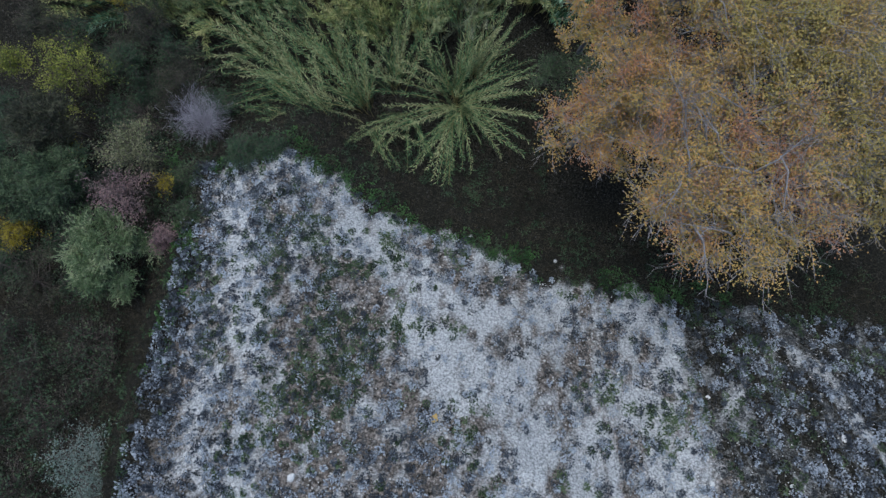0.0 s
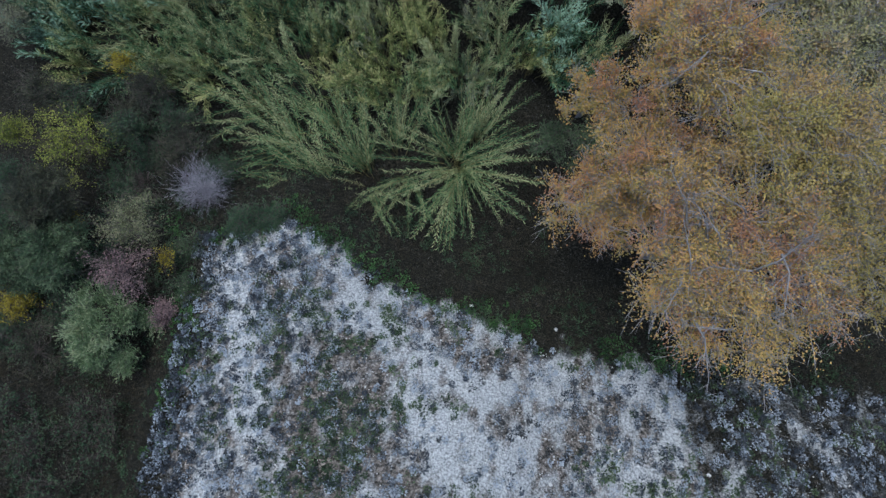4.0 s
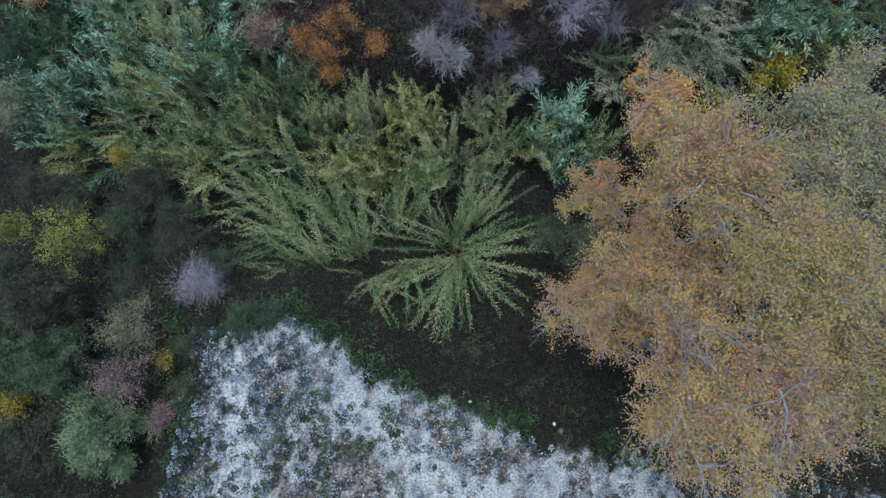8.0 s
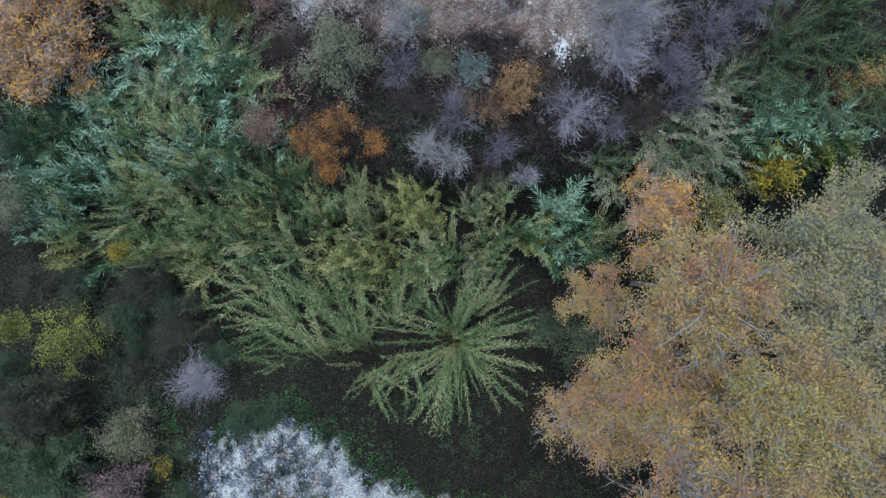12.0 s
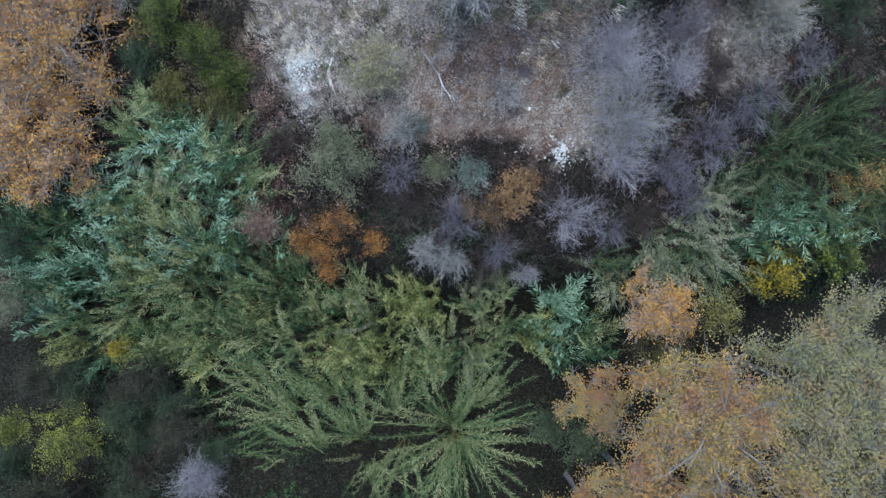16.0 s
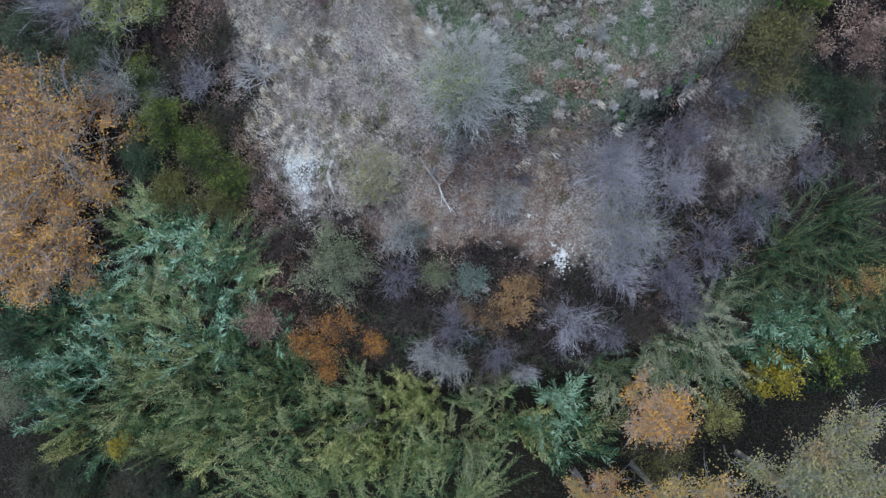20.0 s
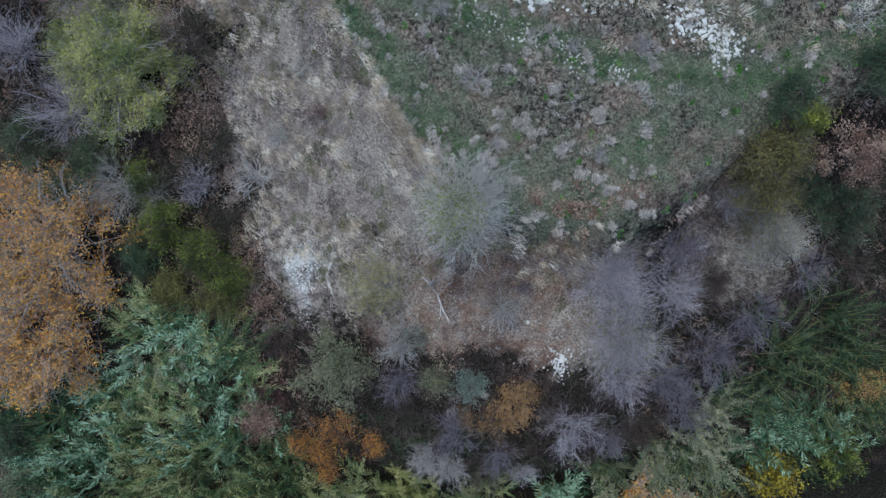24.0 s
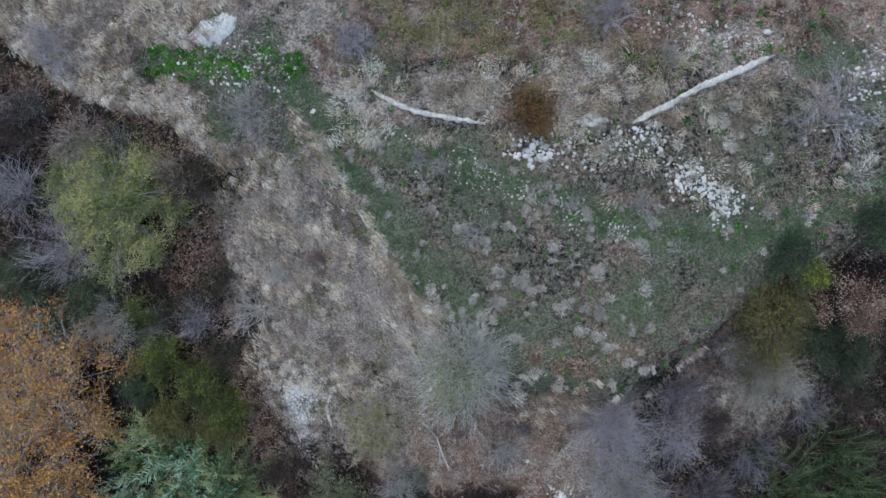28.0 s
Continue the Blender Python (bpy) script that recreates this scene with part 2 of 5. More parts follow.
# bare chalk runs down the slope: line, half width, how bare
STREAKS = (
    ([(-8.7, 2.9), (-7.9, 0.8), (-6.9, -1.1), (-6.3, -2.9)], 0.95, 1.0), ([(-6.3, -2.9), (-5.9, -4.8), (-6.2, -7.4)], 0.75, 0.75),
    ([(-6.2, 3.7), (-4.9, 3.0)], 0.6, 0.9), ([(-3.3, 0.9), (-1.8, -0.6), (-0.5, -1.6)], 0.85, 1.0), ([(-1.9, 0.9), (-3.1, 0.4)], 0.6, 0.9),
    ([(-1.3, -2.4), (0.3, -3.9), (2.2, -4.7)], 1.2, 0.65), ([(-0.5, -1.6), (1.1, -2.4), (4.6, -2.5)], 0.8, 0.7), ([(4.1, -1.3), (4.8, -2.5)], 0.5, 0.8),
    ([(7.1, -2.2), (8.4, -3.2), (8.3, -4.5)], 0.8, 0.95), ([(5.9, -5.2), (7.7, -6.2), (7.4, -8.6)], 1.1, 0.9), ([(3.3, -5.9), (2.0, -8.0)], 0.8, 0.85),
    ([(4.9, -6.1), (4.2, -8.4)], 0.8, 0.85), ([(-7.7, -4.8), (-7.2, -7.6)], 0.7, 0.6), ([(-9.0, -1.2), (-8.1, -3.3)], 0.6, 0.5),
    ([(13.0, -3.9), (14.0, -4.7)], 0.35, 0.8), ([(13.9, -5.3), (14.7, -7.0), (15.3, -8.6)], 0.4, 1.0), ([(10.4, -5.1), (9.1, -6.3)], 0.45, 0.75),
)


def cover(x, y):
    """What covers the ground: chalk, green grass, straw, red-brown litter, each 0 to 1."""
    n1, n2, n3 = fbm(x, y, 2.6), fbm(x + 40, y, 0.9), fbm(x, y + 70, 0.45)
    d = foot_line(x) - y + 2.2 * (n2 - 0.5) + 1.2 * (n3 - 0.5)
    slope = smooth(-0.15, 0.35, d) * smooth(-0.2, 0.9, x - west_edge(y) + 1.5 * (n2 - 0.5))
    east = smooth(8.2, 9.6, x + 0.16 * (y + 4) + 1.6 * (n2 - 0.5))
    wob = 0.9 * (n2 - 0.5) + 0.7 * (n3 - 0.5)
    streak = np.zeros(np.shape(x))
    for pts, wide, much in STREAKS:
        streak = np.maximum(streak, much * smooth(wide, 0.25 * wide, seg_dist(x, y, pts) + wob))
    herb = np.maximum(spot(x, y, -3.6, -2.8, 2.2), np.maximum(spot(x, y, -4.4, -6.6, 1.9), spot(x, y, -0.6, -6.8, 1.6)))
    n4 = fbm(x * 1.5 + 13, y * 0.8, 0.42)
    chalk = slope * np.clip(0.24 + 0.46 * streak - 0.2 * herb + 0.7 * (n2 - 0.5) + 1.15 * (n4 - 0.5), 0.02, 1) * (1 - 0.6 * east * (1 - streak))
    chalk = chalk * (0.25 + 0.75 * smooth(0.2, 2.0, x - west_edge(y)))
    # the gully and the terrace to the north
    yy = y + 3.4 * (fbm(x + 7, y, 1.9) - 0.5) + 0.12 * (x - 1)
    terr = smooth(-0.6, 0.6, y - brink_line(x))
    way = seg_dist(x, y, [(-4.7, 32.7), (-2.0, 30.9), (0.5, 30.3), (2.3, 29.6), (4.2, 29.0), (6.0, 28.3), (9.7, 27.7), (11.6, 28.4), (14.7, 29.4)])
    lane = np.maximum(smooth(1.1, 0.4, seg_dist(x, y, [(-2.7, 29.8), (-1.6, 28.2), (-0.2, 26.6)]) + 1.2 * (n2 - 0.5)), smooth(0.9, 0.3, way + 1.0 * (n2 - 0.5)) * 0.95)
    upper = smooth(31.0, 31.8, y - 0.12 * x + 1.4 * (n2 - 0.5))
    green = terr * np.clip(0.3 + 0.9 * (n1 - 0.42) + 0.7 * (n3 - 0.5), 0, 1) * (1 - 0.75 * upper)
    green = np.maximum(green, lane * 0.95)
    green = np.maximum(green, spot(x, y, 12.6, 34.0, 1.2) * 0.9)
    green = np.maximum(green, spot(x, y, 9.8, 31.4, 2.2) * 0.5 * smooth(0.4, 0.6, n2))
    green = np.maximum(green, spot(x, y, -2.0, 33.6, 1.3) * 0.45)
    green = np.maximum(green, spot(x, y, 6.6, 25.6, 1.5) * 0.8)
    green = np.maximum(green, spot(x, y, -6.6, 33.4, 2.0) * 0.8)
    green = np.maximum(green, smooth(0.9, 0.3, seg_dist(x, y, [(-10.2, 34.0), (-7.6, 34.0), (-4.9, 33.5)]) + 0.7 * (n2 - 0.5)) * 1.0)
    green = np.maximum(green, np.maximum(spot(x, y, -7.4, 31.9, 0.9), spot(x, y, -5.2, 31.6, 0.9)) * 0.8)
    west = smooth(17.4, 20.6, yy) * (1 - terr) * smooth(-1.0, 1.2, x - bank_west(y) + 2.4 * (n2 - 0.5)) * (1 - smooth(6.0, 8.5, x + 1.5 * (n2 - 0.5)))
    straw = np.maximum(west * np.clip(0.5 + 1.1 * (n1 - 0.42) + 0.6 * (n2 - 0.5) + 0.15 * smooth(22, 27, y), 0, 0.95) * (0.35 + 0.65 * smooth(0.0, 2.6, x - bank_west(y) + 1.5 * (n2 - 0.5))), terr * np.clip(0.2 + 0.9 * (n3 - 0.5), 0, 1) * 0.6)
    brink = smooth(0.55, 0.15, seg_dist(x, y, [(-4.6, 31.8), (-2.8, 29.2), (-1.6, 27.0), (-0.3, 25.2)]) + 0.9 * (n2 - 0.5))
    crest = smooth(0.6, 0.15, seg_dist(x, y, [(-13.5, 33.6), (-11.4, 32.9), (-9.0, 32.1), (-8.1, 30.9)]) + 0.7 * (n2 - 0.5))
    brink = np.maximum(brink, crest)
    brink = np.maximum(brink, smooth(0.4, 0.05, seg_dist(x, y, [(7.8, 23.6), (9.0, 24.4), (10.0, 25.7)]) + 0.9 * (n2 - 0.5)) * smooth(0.35, 0.6, n3) * 0.7)
    straw = np.maximum(straw, brink * 0.9)
    straw = np.maximum(straw, 0.5 * smooth(19.5, 21.0, y) * (1 - terr) * smooth(7.5, 9.5, x) * (1 - smooth(12.5, 14.0, x)))
    ridge = np.minimum(seg_dist(x, y, [(-4.4, 31.4), (-2.9, 29.4), (-1.4, 26.9), (-0.4, 25.2)]), seg_dist(x, y, [(-12.0, 33.1), (-9.0, 32.0), (-8.2, 30.9)]) + 0.05)
    chalk = np.maximum(chalk, smooth(0.3, 0.08, ridge + 0.5 * (n3 - 0.5)) * 0.45)
    for cx, cy, r in ((-5.6, 21.8, 0.8), (-4.8, 22.4, 0.45), (-5.4, 20.4, 0.55), (-4.5, 21.6, 0.3)):
        chalk = np.maximum(chalk, spot(x, y, cx, cy, r) * smooth(0.35, 0.8, n3 + 0.1) * 0.55)
    chalk = np.maximum(chalk, smooth(0.16, 0.06, seg_dist(x, y, [(-1.3, 26.6), (-0.9, 26.0), (-0.5, 25.5)]) + 0.25 * (n3 - 0.5)) * 0.8)
    straw = np.maximum(straw, slope * (0.36 - 0.24 * east))
    straw = np.maximum(straw, smooth(0.8, 0.2, seg_dist(x, y, [(0.4, 30.4), (2.4, 29.5), (6.0, 28.0), (9.0, 27.6), (14.0, 29.2)]) + 0.8 * (n2 - 0.5)) * 0.5)
    straw = np.maximum(straw, terr * 0.3)
    straw = np.maximum(straw, spot(x, y, -11.0, 34.5, 4.5) * 0.95 * smooth(-0.4, 0.4, x - bank_west(y)))
    straw = np.maximum(straw, smooth(31.0, 32.4, y) * terr * np.clip(0.5 + 1.6 * (n2 - 0.5), 0, 0.9) * (1 - green))
    red = np.maximum(spot(x, y, 0.6, 20.4, 1.8), spot(x, y, 3.6, 21.4, 2.0)) * 0.9 * smooth(17.6, 19.2, yy)
    rust = terr * smooth(0.0, 0.7, y - 33.1 - 0.03 * x + 1.3 * (n2 - 0.5)) * smooth(-5.0, -3.6, x) * np.clip(0.55 + 1.2 * (n3 - 0.5), 0, 1)
    rust = np.maximum(rust, terr * smooth(1.1, 0.5, np.hypot((x - 5.0) / 2.6, y - 24.0) + 0.8 * (n2 - 0.5)) * 0.7)
    straw = straw * (1 - 0.6 * rust)
    red = np.maximum(red, rust)
    red = np.maximum(red, terr * 0.4 * smooth(0.46, 0.6, fbm(x + 17, y + 3, 1.5)))
    green = green * (1 - 0.2 * smooth(0.46, 0.6, fbm(x + 17, y + 3, 1.5)) * terr)
    red = np.maximum(red, 0.55 * smooth(17.4, 19.0, yy) * smooth(21, 19.5, y) * smooth(-4, -2, x) * smooth(7, 5, x) * smooth(0.35, 0.55, n1))
    red = np.maximum(red, 0.25 * smooth(24, 27, y) * smooth(0.2, -0.6, x - bank_west(y)) * smooth(0.3, 0.5, n2))
    return np.stack([chalk, green, straw, red], -1)


def axis(lo, hi, step, far):
    inner = np.arange(lo, hi + step / 2, step)
    grow = step * 1.35 ** np.arange(1, 40)
    out = np.cumsum(grow)
    out = out[out < far]
    return np.concatenate([(lo - out)[::-1], inner, hi + out])


def mesh_from(name, verts, faces, tone=None):
    """A mesh from arrays of vertices and of faces with one count of corners."""
    me = bpy.data.meshes.new(name)
    verts, faces = np.ascontiguousarray(verts, np.float32), np.ascontiguousarray(faces, np.int32)
    me.vertices.add(len(verts))
    me.vertices.foreach_set("co", verts.ravel())
    n, k = faces.shape
    me.loops.add(n * k)
    me.loops.foreach_set("vertex_index", faces.ravel())
    me.polygons.add(n)
    me.polygons.foreach_set("loop_start", np.arange(0, n * k, k, dtype=np.int32))
    me.update(calc_edges=True)
    if tone is not None:
        me.attributes.new("tone", "FLOAT", "POINT").data.foreach_set("value", np.ascontiguousarray(tone, np.float32))
    return me


def part(name, me, material, parent=None, label=""):
    ob = new(name, me)
    if not me.materials:
        me.materials.append(material)
    if parent is not None:
        ob.parent = parent
    return tagged(ob, label) if label else ob


gx, gy = axis(-21, 21, 0.18, 1600), axis(-13, 41, 0.18, 1600)
GX, GY = np.meshgrid(gx, gy)
nx, ny = len(gx), len(gy)
gv = np.stack([GX, GY, gz(GX, GY)], -1).reshape(-1, 3)
gi = (np.arange(ny - 1)[:, None] * nx + np.arange(nx - 1)[None]).ravel()
gme = mesh_from("ground", gv, np.stack([gi, gi + 1, gi + 1 + nx, gi + nx], -1))
gme.polygons.foreach_set("use_smooth", np.ones(len(gme.polygons), bool))
att = gme.attributes.new("cover", "FLOAT_COLOR", "POINT")
att.data.foreach_set("color", cover(GX, GY).reshape(-1).astype(np.float32))

m, nt, b = mat_base("ground_soil_chalk_and_litter", 0.95, 0.1)
at = nt.nodes.new("ShaderNodeAttribute")
at.attribute_name = "cover"
sp = nt.nodes.new("ShaderNodeSeparateColor")
nt.links.new(at.outputs["Color"], sp.inputs["Color"])
fine2 = noise_out(nt, 6.0, 6.0, 0.75)
fine, mid = noise_out(nt, 14.0, 6.0, 0.7), noise_out(nt, 3.0, 4.0, 0.6)


def sharpen(v, lo, hi, grain, amp=0.7):
    """Breaks the edge of a patch up with grain."""
    a = nt.nodes.new("ShaderNodeMath")
    a.operation = "MULTIPLY_ADD"
    nt.links.new(grain, a.inputs[0])
    a.inputs[1].default_value = amp
    nt.links.new(v, a.inputs[2])
    r = nt.nodes.new("ShaderNodeMapRange")
    r.inputs["From Min"].default_value, r.inputs["From Max"].default_value = lo + amp / 2, hi + amp / 2
    nt.links.new(a.outputs[0], r.inputs["Value"])
    return r.outputs["Result"]


# bare soil, near-black: the gully's deep shade is put into this colour
shaded_soil = ramp(nt, fine, [(0.36, lin(18, 18, 15)), (0.5, lin(38, 37, 31)), (0.64, lin(70, 66, 56))])
redc = ramp(nt, fine, [(0.36, lin(96, 79, 68)), (0.64, lin(173, 148, 132))])
strawc = ramp(nt, fine, [(0.36, lin(93, 86, 80)), (0.5, lin(155, 145, 135)), (0.64, lin(210, 199, 187))])
greenc = ramp(nt, fine, [(0.36, lin(64, 66, 53)), (0.5, lin(98, 103, 85)), (0.64, lin(136, 140, 121))])
chalkc = ramp(nt, fine, [(0.36, lin(112, 112, 110)), (0.5, lin(178, 179, 177)), (0.64, lin(222, 223, 220))])
col = mix(nt, sharpen(at.outputs["Alpha"], 0.2, 0.7, mid), shaded_soil, redc)
col = mix(nt, sharpen(sp.outputs["Blue"], 0.2, 0.6, fine2, 1.4), col, strawc)
col = mix(nt, sharpen(sp.outputs["Green"], 0.2, 0.6, fine2, 1.2), col, greenc)
col = mix(nt, sharpen(sp.outputs["Red"], 0.1, 0.48, noise_out(nt, 9.0, 6.0, 0.8), 1.15), col, chalkc)
nt.links.new(col, b.inputs["Base Color"])
bump = nt.nodes.new("ShaderNodeBump")
bump.inputs["Strength"].default_value, bump.inputs["Distance"].default_value = 0.8, 0.06
nt.links.new(fine, bump.inputs["Height"])
nt.links.new(bump.outputs["Normal"], b.inputs["Normal"])
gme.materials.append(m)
tagged(new("ground", gme), "chalky slope, shade-darkened gully and grassy terrace of natural ground", "ground", kind="structure")


# ======== plant building blocks ========
def unit(v):
    return v / (np.linalg.norm(v, axis=-1, keepdims=True) + 1e-9)


def leaves(pos, direc, length, width, rs, fold=0.25, toss=0.55):
    """Leaf blades of two triangles, folded along the midrib, that turn their faces to the sky; toss: how loosely."""
    n = len(pos)
    direc = unit(direc)
    side = unit(np.cross(direc, rs.normal(size=direc.shape) * toss + [0, 0, 1.0]))
    up = np.cross(side, direc)
    up *= np.where(up[:, 2:] < 0, -1.0, 1.0)
    L, W = np.broadcast_to(length, n)[:, None], np.broadcast_to(width, n)[:, None]
    mid = pos + direc * L * 0.45
    v = np.stack([pos, mid + side * W - up * W * fold, pos + direc * L, mid - side * W - up * W * fold], 1).reshape(-1, 3)
    i = np.arange(n)[:, None] * 4
    return v, np.concatenate([i + [0, 1, 2], i + [0, 2, 3]], 1).reshape(-1, 3)


def rods(p0, p1, r0, r1):
    """Three-sided tapering twigs."""
    n = len(p0)
    d = unit(p1 - p0)
    ref = np.where(np.abs(d[:, 2:]) > 0.9, [[1.0, 0, 0]], [[0, 0, 1.0]])
    a = unit(np.cross(d, ref))
    c = np.cross(d, a)
    r0, r1 = np.broadcast_to(r0, n)[:, None], np.broadcast_to(r1, n)[:, None]
    ring = []
    for k in range(3):
        o = a * math.cos(k * 2.0944) + c * math.sin(k * 2.0944)
        ring += [p0 + o * r0, p1 + o * r1]
    v = np.stack(ring, 1).reshape(-1, 3)
    i = np.arange(n)[:, None] * 6
    f = np.concatenate([i + [0, 2, 3, 1], i + [2, 4, 5, 3], i + [4, 0, 1, 5]], 1).reshape(-1, 4)
    return v, f


def grow(p, d, L, r, counts, rs, spread=0.6, ratio=0.62, lift=0.1, bend=0.2, first=0.3):
    """Branches in levels: arrays of rods (p0, p1, r0, r1), and the last level's own."""
    P0, P1, R0, R1 = [], [], [], []
    for lv in range(len(counts) + 1):
        mid = p + d * L[:, None] * 0.5
        d2 = unit(d + rs.normal(size=d.shape) * bend + np.array([0, 0, lift]))
        end = mid + d2 * L[:, None] * 0.5
        P0 += [p, mid]
        P1 += [mid, end]
        R0 += [r, r * 0.75]
        R1 += [r * 0.75, r * 0.6]
        if lv == len(counts):
            return [np.concatenate(q) for q in (P0, P1, R0, R1)], (p, mid, end)
        k = counts[lv]
        u = first + (1 - first) * rs.rand(len(p), k, 1)
        start = np.where(u < 0.5, p[:, None] + (mid - p)[:, None] * u * 2, mid[:, None] + (end - mid)[:, None] * (u * 2 - 1))
        dd = unit(d2[:, None] + rs.normal(size=(len(p), k, 3)) * spread + np.array([0, 0, lift]))
        LL = L[:, None] * ratio * (0.7 + 0.6 * rs.rand(len(p), k))
        rr = np.repeat(r * 0.66, k)
        p, d, L, r = start.reshape(-1, 3), dd.reshape(-1, 3), LL.ravel(), rr


def empty(name, x, y, z, label, category, group=""):
    e = new(name)
    e.location = (x, y, z)
    e.empty_display_size = 0.2
    return tagged(e, label, category, group)


def bare_shrub(x, y, r, h, mat, label, seed, stems=26, counts=(5, 4), name="bare_shrub", thick=0.0075, lift=0.05, spread=0.5, sink=0.0, leaf=None, leaf_n=0, leaf_l=0.07, z=None, core=0.0):
    """A twiggy bush: stems fan out from the root; a few leaves may hang on."""
    rs = np.random.RandomState(seed)
    z = float(gz(x, y)) - sink if z is None else z
    e = empty(name, x, y, z, label, "shrub")
    a = rs.rand(stems) * 2 * np.pi
    q = np.sqrt(rs.rand(stems))
    tgt = np.stack([np.cos(a) * q * r, np.sin(a) * q * r, h * (1.0 - 0.45 * q ** 2) * (0.75 + 0.3 * rs.rand(stems))], -1)
    root = rs.normal(size=(stems, 3)) * [0.12 * r, 0.12 * r, 0]
    v = tgt - root
    L = np.linalg.norm(v, axis=1) * 0.78
    ends = []
    order = np.argsort(a)
    for grp in np.array_split(order, 6):
        tw, e3 = grow(root[grp], unit(v[grp]), L[grp], np.full(len(grp), thick), counts, rs, spread=spread, lift=lift, ratio=0.56, first=0.3, bend=0.34)
        ends.append(e3)
        tagged(part("branch", mesh_from("branch", *rods(*tw)), mat, e), kind="stuff")
    a0, a1, a2 = [np.concatenate(q3) for q3 in zip(*ends)]
    if leaf is not None:
        k = max(1, int(leaf_n / len(a0)) + 1)
        pos = (a1[:, None] + (a2 - a1)[:, None] * rs.rand(len(a0), k, 1) + rs.normal(size=(len(a0), k, 3)) * 0.05).reshape(-1, 3)
        if core:
            pos = pos[np.hypot(pos[:, 0] + 0.25 * r, pos[:, 1] + 0.1 * r) < core * r * (0.6 + 0.6 * rs.rand(len(pos)))]
        pos = pos[rs.permutation(len(pos))[:leaf_n]]
        dd = rs.normal(size=pos.shape) + [0, 0, 0.3]
        leaf_part = part("foliage", mesh_from("foliage", *leaves(pos, dd, leaf_l * (0.7 + 0.6 * rs.rand(len(pos))), leaf_l * 0.4, rs)), leaf, e)
        tagged(leaf_part, kind="stuff")
    return e


def tufts(xs, ys, rs, blades, length, width, lean=0.9, zs=None, lift=1.0):
    """Blades of grass fanning from each point."""
    n = len(xs)
    zs = gz(xs, ys) if zs is None else zs
    root = np.repeat(np.stack([xs, ys, zs - 0.01], -1), blades, 0)
    a = rs.rand(n * blades) * 2 * np.pi
    q = lean * rs.rand(n * blades)
    d = np.stack([np.cos(a) * q, np.sin(a) * q, np.full(n * blades, lift)], -1)
    root[:, :2] += d[:, :2] * np.repeat(np.broadcast_to(length, n), blades)[:, None] * 0.15
    L = np.repeat(np.broadcast_to(length, n), blades) * (0.6 + 0.7 * rs.rand(n * blades))
    return leaves(root, d, L, np.repeat(np.broadcast_to(width, n), blades), rs, fold=0.3)


def domes(xs, ys, rs, n, r, h, leaf_l, leaf_w, out=0.8, lean=(0.0, 0.0, 0.0), zs=None, loose=0.45):
    """Small cushions: leaves all over a low mound at each point."""
    m = len(xs)
    r, h = np.broadcast_to(r, m), np.broadcast_to(h, m)
    a, q = rs.rand(m, n) * 2 * np.pi, np.sqrt(rs.rand(m, n)) * 0.98
    u = np.stack([q * np.cos(a), q * np.sin(a), np.sqrt(1 - q * q)], -1)
    lump = 0.75 + 0.5 * rs.rand(m, n)
    px, py = xs[:, None] + u[..., 0] * lump * r[:, None], ys[:, None] + u[..., 1] * lump * r[:, None]
    pos = np.stack([px, py, (gz(px, py) if zs is None else zs[:, None]) + u[..., 2] * lump * h[:, None]], -1)
    d = u * out + rs.normal(size=u.shape) * loose + np.broadcast_to(np.array(lean), (m, 3))[:, None]
    k = m * n
    tone = rs.rand(m) - 0.5
    v, f = leaves(pos.reshape(-1, 3), d.reshape(-1, 3), leaf_l * (0.6 + 0.8 * rs.rand(k)), leaf_w, rs)
    tn = np.repeat(tone, n * 4)
    return v, f, tn


def scatter(x0, x1, y0, y1, density, rs):
    n = int((x1 - x0) * (y1 - y0) * density)
    return x0 + (x1 - x0) * rs.rand(n), y0 + (y1 - y0) * rs.rand(n)


def stuff(name, data, mat, label, category):
    return tagged(part(name, mesh_from(name, *data), mat), label, category, kind="stuff")


